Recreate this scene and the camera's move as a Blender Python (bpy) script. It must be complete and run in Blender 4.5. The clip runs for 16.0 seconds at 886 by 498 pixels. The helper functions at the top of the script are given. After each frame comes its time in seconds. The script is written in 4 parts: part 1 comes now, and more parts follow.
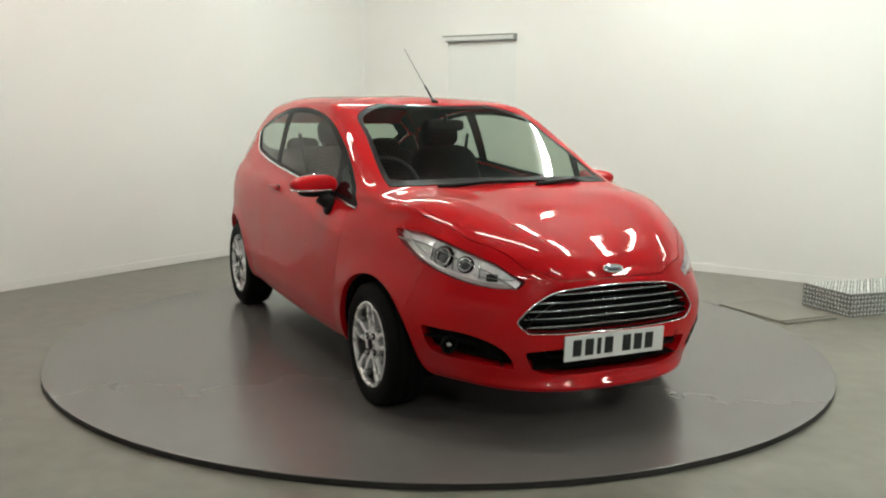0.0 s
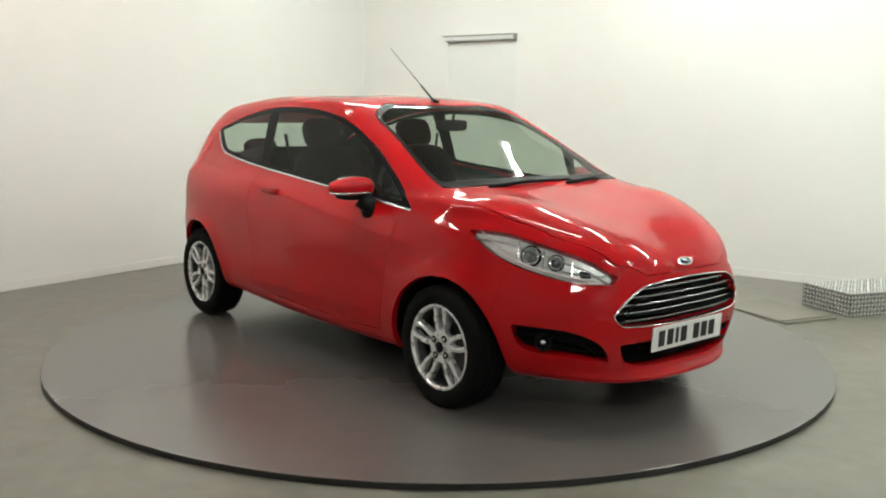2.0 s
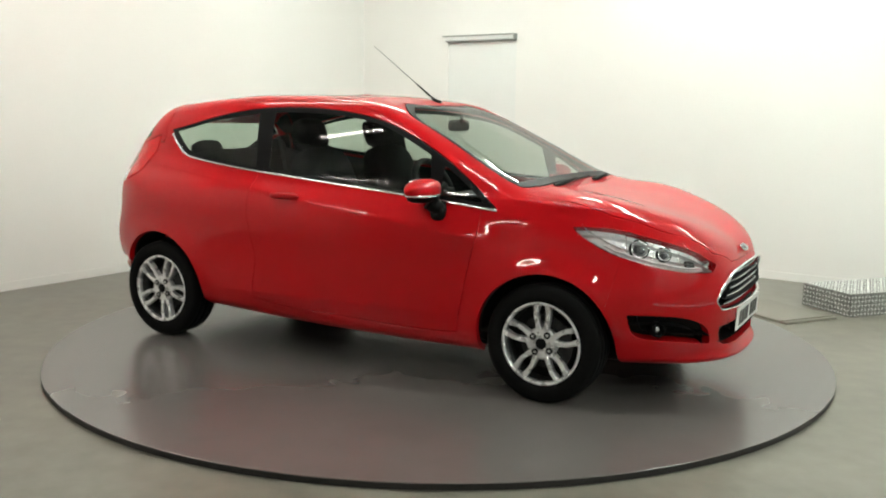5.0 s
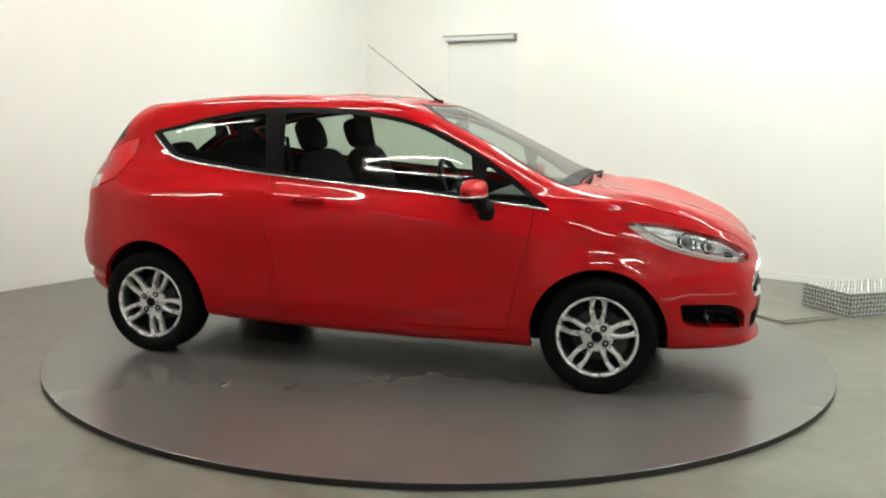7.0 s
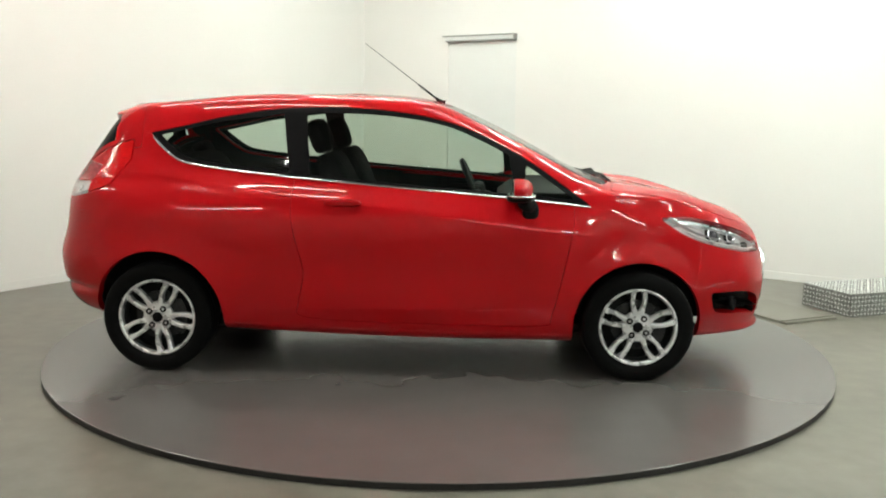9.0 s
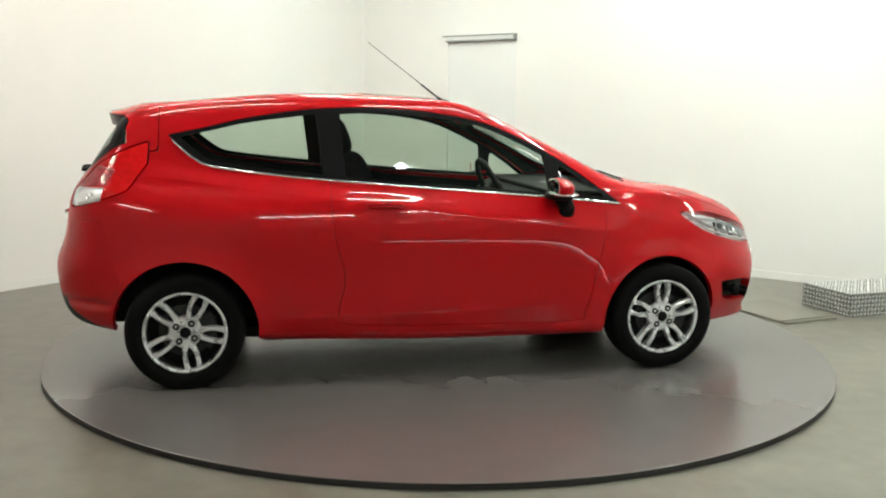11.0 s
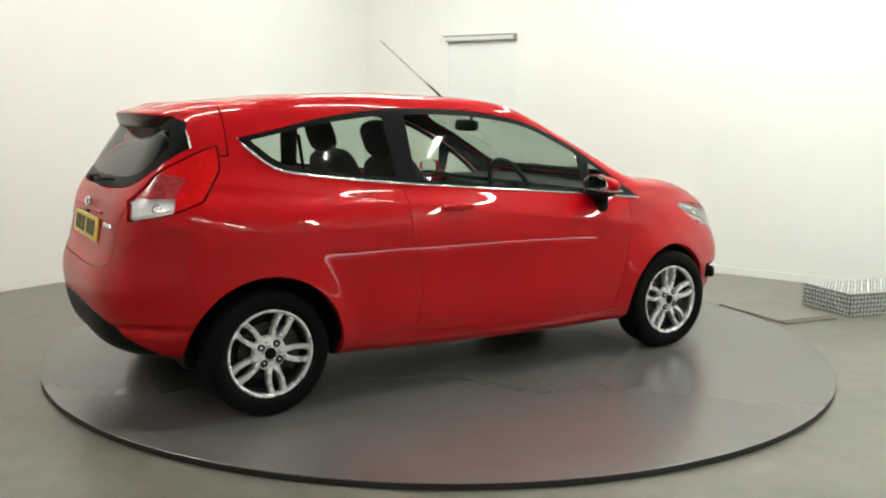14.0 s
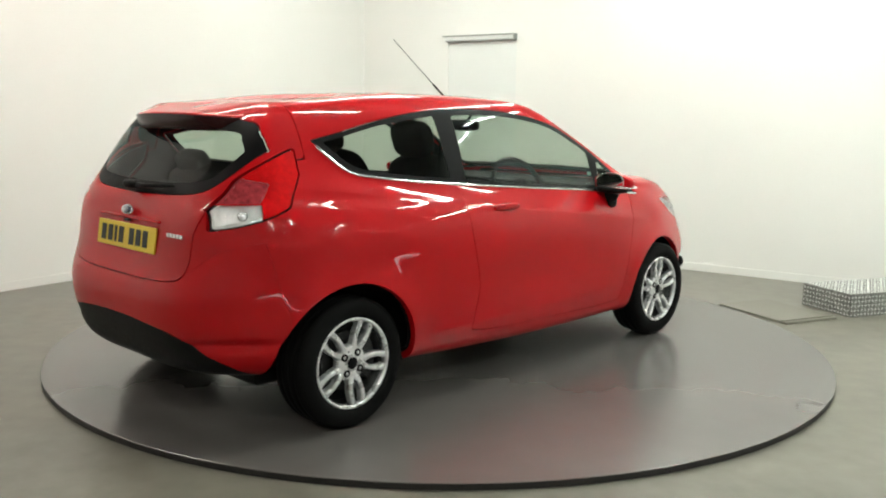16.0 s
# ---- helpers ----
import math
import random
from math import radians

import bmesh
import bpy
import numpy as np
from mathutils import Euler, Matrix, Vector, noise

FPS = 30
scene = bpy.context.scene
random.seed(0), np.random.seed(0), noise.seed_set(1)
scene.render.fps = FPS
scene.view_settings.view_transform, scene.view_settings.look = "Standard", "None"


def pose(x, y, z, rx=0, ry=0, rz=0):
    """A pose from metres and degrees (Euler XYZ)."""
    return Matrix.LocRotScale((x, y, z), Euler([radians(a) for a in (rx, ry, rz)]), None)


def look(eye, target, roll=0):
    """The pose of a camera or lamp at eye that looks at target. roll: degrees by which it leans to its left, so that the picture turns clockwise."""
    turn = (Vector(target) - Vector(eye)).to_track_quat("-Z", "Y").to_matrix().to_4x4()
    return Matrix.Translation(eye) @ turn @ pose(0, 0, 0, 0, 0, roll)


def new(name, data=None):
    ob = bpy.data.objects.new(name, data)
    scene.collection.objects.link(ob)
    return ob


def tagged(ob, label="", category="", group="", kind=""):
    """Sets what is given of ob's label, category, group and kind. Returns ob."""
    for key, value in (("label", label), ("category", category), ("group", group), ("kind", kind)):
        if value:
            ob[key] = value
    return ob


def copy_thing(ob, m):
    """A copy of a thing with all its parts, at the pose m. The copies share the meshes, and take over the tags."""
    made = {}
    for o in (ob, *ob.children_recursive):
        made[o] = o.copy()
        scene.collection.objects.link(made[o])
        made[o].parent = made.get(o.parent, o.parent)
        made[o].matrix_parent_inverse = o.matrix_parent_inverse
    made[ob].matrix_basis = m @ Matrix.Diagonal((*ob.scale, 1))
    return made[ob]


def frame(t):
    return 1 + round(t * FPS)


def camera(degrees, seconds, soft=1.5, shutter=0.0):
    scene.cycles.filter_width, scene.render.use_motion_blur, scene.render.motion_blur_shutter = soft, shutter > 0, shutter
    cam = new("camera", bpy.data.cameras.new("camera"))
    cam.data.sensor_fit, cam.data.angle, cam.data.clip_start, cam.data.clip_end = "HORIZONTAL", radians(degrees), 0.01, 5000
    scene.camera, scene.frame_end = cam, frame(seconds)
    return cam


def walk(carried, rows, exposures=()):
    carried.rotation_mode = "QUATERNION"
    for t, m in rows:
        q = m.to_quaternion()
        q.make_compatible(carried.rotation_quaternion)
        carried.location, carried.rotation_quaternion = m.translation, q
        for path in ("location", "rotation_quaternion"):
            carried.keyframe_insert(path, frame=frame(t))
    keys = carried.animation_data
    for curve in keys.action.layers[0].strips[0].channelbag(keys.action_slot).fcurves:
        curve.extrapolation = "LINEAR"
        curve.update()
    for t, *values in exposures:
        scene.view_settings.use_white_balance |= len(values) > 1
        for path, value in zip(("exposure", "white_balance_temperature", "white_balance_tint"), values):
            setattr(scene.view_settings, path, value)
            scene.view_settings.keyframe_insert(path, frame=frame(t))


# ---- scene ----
cam = camera(52.33, 16.0, soft=2.0)
EYE = Vector((0.0, -5.424, 1.361))
AIM = EYE + Vector((0.001626, 0.98877, -0.14942))
walk(cam, [(0.0, look(EYE, AIM, 0.755)), (16.0, look(EYE, AIM, 0.755))],
     exposures=[(0.0, -0.32), (2.0, -0.18), (4.0, -0.08), (8.0, 0.0), (16.0, 0.0)])

# ---- light ----
world = bpy.data.worlds.new("room_air")
scene.world = world
world.use_nodes = True
world.node_tree.nodes["Background"].inputs["Color"].default_value = (0.9, 0.95, 1.0, 1)
world.node_tree.nodes["Background"].inputs["Strength"].default_value = 0.05
TUBE_POWER = 92.0

TURN_START, TURN_RATE = -63.68, 6.839          # degrees, degrees per second
CAR_X, CAR_Y = -0.2009, -0.0652                # car's origin on the turntable


# ---- materials ----
def material(name, base, rough=0.5, metal=0.0, coat=0.0, spec=0.5, vary=0.0, scale=8.0, bump=0.0, fine=60.0, emit=None, power=0.0, second=None, detail=6.0, rvar=0.2):
    m = bpy.data.materials.new(name)
    m.use_nodes = True
    nt = m.node_tree
    b = nt.nodes["Principled BSDF"]
    b.inputs["Base Color"].default_value = (*base, 1)
    b.inputs["Roughness"].default_value = rough
    b.inputs["Metallic"].default_value = metal
    b.inputs["Coat Weight"].default_value = coat
    b.inputs["Coat Roughness"].default_value = 0.02
    b.inputs["Specular IOR Level"].default_value = spec
    if emit:
        b.inputs["Emission Color"].default_value = (*emit, 1)
        b.inputs["Emission Strength"].default_value = power
    if vary or bump:
        co = nt.nodes.new("ShaderNodeTexCoord")
        n1 = nt.nodes.new("ShaderNodeTexNoise")
        n1.inputs["Scale"].default_value = scale
        n1.inputs["Detail"].default_value = detail
        n2 = nt.nodes.new("ShaderNodeTexNoise")
        n2.inputs["Scale"].default_value = fine
        n2.inputs["Detail"].default_value = min(4.0, detail)
        nt.links.new(co.outputs["Object"], n1.inputs["Vector"])
        nt.links.new(co.outputs["Object"], n2.inputs["Vector"])
        mixn = nt.nodes.new("ShaderNodeMath")
        mixn.operation = "MULTIPLY_ADD"
        mixn.inputs[1].default_value = 0.35
        nt.links.new(n2.outputs["Fac"], mixn.inputs[0])
        scl = nt.nodes.new("ShaderNodeMath")
        scl.operation = "MULTIPLY"
        scl.inputs[1].default_value = 0.65
        nt.links.new(n1.outputs["Fac"], scl.inputs[0])
        nt.links.new(scl.outputs[0], mixn.inputs[2])
        if vary:
            ramp = nt.nodes.new("ShaderNodeValToRGB")
            lo = [c * (1 - vary) for c in base]
            hi = [min(1, c * (1 + vary)) for c in (second or base)]
            ramp.color_ramp.elements[0].position, ramp.color_ramp.elements[1].position = 0.32, 0.68
            ramp.color_ramp.elements[0].color, ramp.color_ramp.elements[1].color = (*lo, 1), (*hi, 1)
            nt.links.new(mixn.outputs[0], ramp.inputs["Fac"])
            nt.links.new(ramp.outputs["Color"], b.inputs["Base Color"])
            if rvar:
                rr = nt.nodes.new("ShaderNodeMapRange")
                rr.inputs["To Min"].default_value, rr.inputs["To Max"].default_value = rough * (1 - rvar), min(1, rough * (1 + rvar))
                nt.links.new(n1.outputs["Fac"], rr.inputs["Value"])
                nt.links.new(rr.outputs["Result"], b.inputs["Roughness"])
        if bump:
            bp = nt.nodes.new("ShaderNodeBump")
            bp.inputs["Strength"].default_value = 0.6
            bp.inputs["Distance"].default_value = bump
            nt.links.new(mixn.outputs[0], bp.inputs["Height"])
            nt.links.new(bp.outputs["Normal"], b.inputs["Normal"])
    return m


def glass_material(name, tint, gloss=0.0, rough=0.0):
    """Thin pane: tinted see-through with a Fresnel gloss."""
    m = bpy.data.materials.new(name)
    m.use_nodes = True
    nt = m.node_tree
    nt.nodes.remove(nt.nodes["Principled BSDF"])
    out = nt.nodes["Material Output"]
    clear = nt.nodes.new("ShaderNodeBsdfTransparent")
    clear.inputs["Color"].default_value = (*tint, 1)
    shine = nt.nodes.new("ShaderNodeBsdfGlossy")
    shine.inputs["Roughness"].default_value = rough
    lw = nt.nodes.new("ShaderNodeLayerWeight")
    lw.inputs["Blend"].default_value = 0.5
    pw = nt.nodes.new("ShaderNodeMath")
    pw.operation = "POWER"
    pw.inputs[1].default_value = 5.0
    add = nt.nodes.new("ShaderNodeMath")
    add.operation = "MULTIPLY_ADD"
    add.use_clamp = True
    add.inputs[1].default_value = 0.9
    add.inputs[2].default_value = 0.035 + gloss
    mix = nt.nodes.new("ShaderNodeMixShader")
    nt.links.new(lw.outputs["Facing"], pw.inputs[0])
    nt.links.new(pw.outputs[0], add.inputs[0])
    nt.links.new(add.outputs[0], mix.inputs[0])
    nt.links.new(clear.outputs[0], mix.inputs[1])
    nt.links.new(shine.outputs[0], mix.inputs[2])
    nt.links.new(mix.outputs[0], out.inputs["Surface"])
    return m


RED = material("red_paint", (0.43, 0.0022, 0.0055), 0.45, 0.0, 0.62, spec=0.05, vary=0.04, scale=3.0, fine=900.0)
BLACK = material("black_plastic", (0.0045, 0.0045, 0.0045), 0.5, spec=0.12, vary=0.2, scale=40, bump=0.0004, fine=500)
GLOSS = material("gloss_black_trim", (0.0035, 0.0035, 0.004), 0.42, spec=0.09, vary=0.1, scale=30)
BAR_METAL = material("grey_grille_bar", (0.34, 0.34, 0.35), 0.22, 0.9, vary=0.1, scale=30)
RUBBER = material("tyre_rubber", (0.004, 0.004, 0.004), 0.75, spec=0.08, vary=0.25, scale=20, bump=0.0006, fine=300)
ALLOY = material("silver_alloy", (0.72, 0.72, 0.73), 0.28, 0.55, coat=0.4, vary=0.05, scale=20)
CHROME = material("chrome", (0.86, 0.86, 0.87), 0.08, 1.0)
DARK_METAL = material("dark_brake_metal", (0.03, 0.03, 0.03), 0.45, 0.7, vary=0.3, scale=30)
CABIN = material("dark_cabin_plastic", (0.006, 0.006, 0.0065), 0.6, spec=0.2, vary=0.25, scale=30, bump=0.0005, fine=400)
CLOTH = material("charcoal_seat_cloth", (0.0045, 0.0045, 0.005), 0.9, spec=0.1, vary=0.3, scale=60, bump=0.001, fine=700)
LINING = material("grey_roof_lining", (0.20, 0.20, 0.19), 0.9, vary=0.06, scale=60)
GLASS = glass_material("green_tinted_glass", (0.70, 0.775, 0.715), 0.0)
PRIVACY = glass_material("rear_glass", (0.62, 0.69, 0.63), 0.0)
LENS = glass_material("clear_lens", (0.98, 0.98, 0.98), 0.0)
RED_LENS = material("red_lens", (0.58, 0.004, 0.006), 0.15, coat=0.5, spec=0.3, vary=0.16, scale=40, bump=0.0025, fine=70)
PINK_LENS = material("pale_red_lens", (0.34, 0.035, 0.045), 0.15, coat=0.4, spec=0.3, vary=0.5, scale=45, bump=0.003, fine=60)
BOWL = material("bright_reflector", (0.90, 0.90, 0.92), 0.24, 0.25, vary=0.16, scale=35, bump=0.005, fine=120)
EYE_GLASS = material("smoky_projector_glass", (0.10, 0.10, 0.11), 0.05, 0.3, coat=1.0)
MIRROR = material("mirror_glass", (0.85, 0.87, 0.87), 0.02, 1.0)
PLATE_WHITE = material("white_reflective_plate", (0.78, 0.79, 0.78), 0.4)
PLATE_YELLOW = material("yellow_reflective_plate", (0.80, 0.56, 0.04), 0.4)
INK = material("black_plate_ink", (0.012, 0.012, 0.012), 0.5)
BADGE = material("badge_blue", (0.008, 0.014, 0.04), 0.2, coat=1.0)
PAPER = material("white_paper", (0.8, 0.8, 0.78), 0.8)
# grey for unseen walls and shutter, chosen to lower fill light and reflections
BACKWALL = material("unseen_dim_grey", (0.38, 0.38, 0.365), 0.8, vary=0.06, scale=1.2, bump=0.0008, fine=90)
WALL = material("white_wall_paint", (0.80, 0.79, 0.765), 0.75, vary=0.02, scale=1.2, bump=0.0008, fine=90)
DOORPAINT = material("white_door_paint", (0.76, 0.77, 0.755), 0.5, vary=0.02, scale=2.0)
FLOOR = material("painted_concrete_floor", (0.160, 0.150, 0.124), 0.32, vary=0.30, scale=1.3, bump=0.0005, fine=9, rvar=0.35)
DISC = material("turntable_grey_paint", (0.115, 0.106, 0.101), 0.24, spec=1.0, vary=0.05, scale=1.1, fine=6, detail=1.0, rvar=0.0)
RIMDARK = material("turntable_black_rubber_edge", (0.012, 0.010, 0.009), 0.6)
CHEQUER = material("aluminium_chequer_plate", (0.20, 0.20, 0.19), 0.5, 0.6, vary=0.35, scale=15)
MAROON = material("dark_red_lens", (0.028, 0.004, 0.005), 0.25, spec=0.3)
PLATE = material("worn_grey_floor_plate", (0.19, 0.18, 0.15), 0.42, vary=0.12, scale=6)
STUD = material("bright_worn_aluminium", (0.72, 0.72, 0.70), 0.35, 0.5, vary=0.2, scale=30)
CEIL = material("unseen_ceiling_grey", (0.30, 0.30, 0.29), 0.85, vary=0.03, scale=2.0)
STEEL = material("galvanised_steel", (0.42, 0.43, 0.41), 0.4, 0.8, vary=0.15, scale=25)
TUBE = material("lit_fluorescent_tube", (0.9, 0.9, 0.9), 0.5, emit=(0.93, 1.0, 0.905), power=TUBE_POWER)
TUBE_WARM = material("lit_warm_tube", (0.9, 0.9, 0.9), 0.5, emit=(1.0, 0.94, 0.845), power=TUBE_POWER * 0.78)
DAYLIGHT = material("daylight_outside", (0.8, 0.8, 0.8), 0.8, emit=(0.95, 0.98, 1.0), power=6.5)
HOUSING = material("white_lamp_housing", (0.75, 0.75, 0.74), 0.5)


# ---- mesh tools ----
def part(name, bm, mat, parent=None, label="", smooth=False, bevel=0.0):
    """Links a bmesh (or mesh) as one mesh object under a thing or part."""
    if isinstance(bm, bmesh.types.BMesh):
        me = bpy.data.meshes.new(name)
        bm.to_mesh(me)
        bm.free()
    else:
        me = bm
    if smooth:
        for f in me.polygons:
            f.use_smooth = True
    me.materials.append(mat)
    ob = new(name, me)
    if bevel:
        b = ob.modifiers.new("bevel", "BEVEL")
        b.width, b.segments, b.limit_method = bevel, 2, "ANGLE"
        for f in me.polygons:
            f.use_smooth = True
        w = ob.modifiers.new("normals", "WEIGHTED_NORMAL")
        w.keep_sharp = False
    if parent:
        ob.parent = parent
    if label:
        ob["label"] = label
    return ob


def thing(name, label, category, m=None, group="", kind=""):
    ob = new(name)
    ob.empty_display_size = 0.1
    if m is not None:
        ob.matrix_world = m
    return tagged(ob, label, category, group, kind)


def box(bm, x0, x1, y0, y1, z0, z1, m=None):
    vs = [bm.verts.new((x, y, z)) for x in (x0, x1) for y in (y0, y1) for z in (z0, z1)]
    for a, b, c, d in ((0, 1, 3, 2), (4, 6, 7, 5), (0, 4, 5, 1), (2, 3, 7, 6), (0, 2, 6, 4), (1, 5, 7, 3)):
        bm.faces.new((vs[a], vs[b], vs[c], vs[d]))
    if m is not None:
        for v in vs:
            v.co = m @ v.co
    return bm


def boxed(x0, x1, y0, y1, z0, z1, m=None):
    return box(bmesh.new(), x0, x1, y0, y1, z0, z1, m)


def lathe(bm, profile, axis="y", steps=48, m=None, close=False):
    """Turns a profile of (radius, along) about an axis."""
    rings = []
    for r, a in profile:
        ring = []
        for i in range(steps):
            c, s = math.cos(2 * math.pi * i / steps), math.sin(2 * math.pi * i / steps)
            p = Vector((r * c, a, r * s)) if axis == "y" else Vector((r * c, r * s, a)) if axis == "z" else Vector((a, r * c, r * s))
            ring.append(bm.verts.new(m @ p if m is not None else p))
        rings.append(ring)
    n = len(rings)
    for k in range(n if close else n - 1):
        a, b = rings[k], rings[(k + 1) % n]
        for i in range(steps):
            bm.faces.new((a[i], a[(i + 1) % steps], b[(i + 1) % steps], b[i]))
    if not close:
        for ring, flip in ((rings[0], True), (rings[-1], False)):
            bm.faces.new(list(reversed(ring)) if flip else ring)
    bmesh.ops.recalc_face_normals(bm, faces=bm.faces)
    return bm


def tube(bm, pts, radii, sides=10):
    """A round rod along points; radii one number or one for each point."""
    pts = [Vector(p) for p in pts]
    if not hasattr(radii, "__len__"):
        radii = [radii] * len(pts)
    rings = []
    for i, p in enumerate(pts):
        d = (pts[min(i + 1, len(pts) - 1)] - pts[max(i - 1, 0)]).normalized()
        up = Vector((0, 0, 1)) if abs(d.z) < 0.9 else Vector((1, 0, 0))
        a = d.cross(up).normalized()
        b = a.cross(d)
        rings.append([bm.verts.new(p + radii[i] * (math.cos(2 * math.pi * k / sides) * a + math.sin(2 * math.pi * k / sides) * b)) for k in range(sides)])
    for a, b in zip(rings, rings[1:]):
        for k in range(sides):
            bm.faces.new((a[k], a[(k + 1) % sides], b[(k + 1) % sides], b[k]))
    bm.faces.new(list(reversed(rings[0])))
    bm.faces.new(rings[-1])
    bmesh.ops.recalc_face_normals(bm, faces=bm.faces)
    return bm


def prism(bm, poly, depth, place):
    """Extrudes a 2D outline; place(u, v, w) gives the 3D point, w from 0 to depth."""
    a = [bm.verts.new(place(u, v, 0)) for u, v in poly]
    b = [bm.verts.new(place(u, v, depth)) for u, v in poly]
    n = len(poly)
    bm.faces.new(a)
    bm.faces.new(list(reversed(b)))
    for i in range(n):
        bm.faces.new((a[i], b[i], b[(i + 1) % n], a[(i + 1) % n]))
    bmesh.ops.recalc_face_normals(bm, faces=bm.faces)
    return bm


def pillow(bm, cx, cy, cz, sx, sy, sz, e=0.45, m=None, nu=20, nv=14):
    """A soft cushion: a superellipsoid of half sizes sx, sy, sz."""
    def pw(v, k):
        return math.copysign(abs(v) ** k, v)
    rows = []
    for j in range(nv + 1):
        t = -math.pi / 2 + math.pi * j / nv
        row = []
        for i in range(nu):
            f = 2 * math.pi * i / nu
            p = Vector((sx * pw(math.cos(t), e) * pw(math.cos(f), e), sy * pw(math.cos(t), e) * pw(math.sin(f), e), sz * pw(math.sin(t), e)))
            if m is not None:
                p = m @ p
            row.append(bm.verts.new(p + Vector((cx, cy, cz))))
        rows.append(row)
    for a, b in zip(rows, rows[1:]):
        for i in range(nu):
            bm.faces.new((a[i], a[(i + 1) % nu], b[(i + 1) % nu], b[i]))
    bmesh.ops.remove_doubles(bm, verts=bm.verts, dist=1e-5)
    bmesh.ops.recalc_face_normals(bm, faces=bm.faces)
    return bm


# ---- the room ----
FLOOR_Z = -0.03
WALL_A = radians(-34.5)
dR = Vector((math.cos(WALL_A), math.sin(WALL_A), 0))       # along the wall with the door, away from the corner
dL = Vector((-math.cos(WALL_A + math.pi / 2), -math.sin(WALL_A + math.pi / 2), 0))
pR, pL = Vector((2.46, 2.57, 0)), Vector((-3.35, 1.31, 0))
kk = ((pL - pR).dot(dR))
CORNER = pR + dR * kk
ROOM = Matrix.Translation((CORNER.x, CORNER.y, 0)) @ Matrix.Rotation(WALL_A, 4, "Z")   # local +x along the door wall, -y into the room
HEIGHT, LX, LY = 3.3, 9.4, 11.0


def build_room():
    rm = ROOM
    floor = part("floor", boxed(-0.3, LX + 0.3, -LY - 0.3, 0.3, -0.25, FLOOR_Z, rm), FLOOR)
    tagged(floor, "grey-beige painted concrete floor with dull sheen", "floor", kind="structure")
    # the ceiling is out of view; its grey keeps bonnet reflections and bounce dark
    ceiling = part("ceiling", boxed(-0.3, LX + 0.3, -LY - 0.3, 0.3, HEIGHT, HEIGHT + 0.2, rm), CEIL)
    tagged(ceiling, "unseen ceiling, grey to deepen reflections and shadows", "ceiling", kind="structure")
    # wall with the door, local y from 0 to 0.2, with its opening
    d0, d1, dz = DOOR_X0, DOOR_X1, DOOR_H
    bm = bmesh.new()
    box(bm, 0, d0, 0, 0.2, FLOOR_Z, HEIGHT, rm)
    box(bm, d1, LX, 0, 0.2, FLOOR_Z, HEIGHT, rm)
    box(bm, d0, d1, 0, 0.2, dz, HEIGHT, rm)
    tagged(part("wall_north", bm, WALL), "smooth white painted wall with a door", "wall", kind="structure")
    # east and south walls are unseen; their grey cuts bounce light on the car
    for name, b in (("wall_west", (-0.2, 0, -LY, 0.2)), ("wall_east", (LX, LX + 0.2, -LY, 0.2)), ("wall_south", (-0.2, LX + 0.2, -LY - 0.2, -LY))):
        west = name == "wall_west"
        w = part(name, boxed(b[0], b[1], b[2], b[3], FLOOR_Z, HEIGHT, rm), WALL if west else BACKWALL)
        tagged(w, "smooth white painted wall" if west else "unseen closing wall, grey to dim the fill light", "wall", kind="structure")
    # coved base strip along both visible walls
    for name, b in (("baseboard", (0.0, 0.012, -LY, -0.012)), ("baseboard", (d1 + 0.06, LX, -0.012, 0))):
        s = part(name, boxed(b[0], b[1], b[2], b[3], FLOOR_Z, FLOOR_Z + 0.07, rm), WALL, bevel=0.004)
        tagged(s, "low white painted base strip along the wall", "baseboard", kind="structure")


def build_shutter():
    """A closed roller shutter in the wall facing the car's flank, daylight under its bottom rail."""
    sh = thing("roller_shutter", "closed grey steel roller shutter with daylight under its bottom rail", "shutter", ROOM)
    y0, y1 = -8.6, -1.6
    for i in range(17):
        z = 0.13 + i * 0.115
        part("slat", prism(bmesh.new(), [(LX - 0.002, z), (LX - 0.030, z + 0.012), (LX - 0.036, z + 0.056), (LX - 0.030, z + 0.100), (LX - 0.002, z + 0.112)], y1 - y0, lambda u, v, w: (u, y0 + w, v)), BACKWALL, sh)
    part("bottom_rail", boxed(LX - 0.05, LX - 0.002, y0, y1, 0.035, 0.125), STEEL, sh, "grey bottom rail", bevel=0.006)
    part("daylight_gap", boxed(LX - 0.020, LX - 0.002, y0, y1, FLOOR_Z + 0.004, 0.033), DAYLIGHT, sh, "bright daylight in the gap under the rail")
    for y in (y0 - 0.08, y1):
        part("guide_rail", boxed(LX - 0.06, LX - 0.002, y, y + 0.08, FLOOR_Z + 0.002, 2.09), STEEL, sh, "steel guide rail", bevel=0.004)
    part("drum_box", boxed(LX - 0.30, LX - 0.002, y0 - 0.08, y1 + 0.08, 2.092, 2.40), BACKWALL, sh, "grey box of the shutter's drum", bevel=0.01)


pd0 = ROOM.inverted() @ Vector((0.045, 4.23, 0))
pd1 = ROOM.inverted() @ Vector((0.723, 3.764, 0))
DOOR_X0, DOOR_X1, DOOR_H = pd0.x - 0.0, pd1.x, 2.10 + FLOOR_Z + 0.02


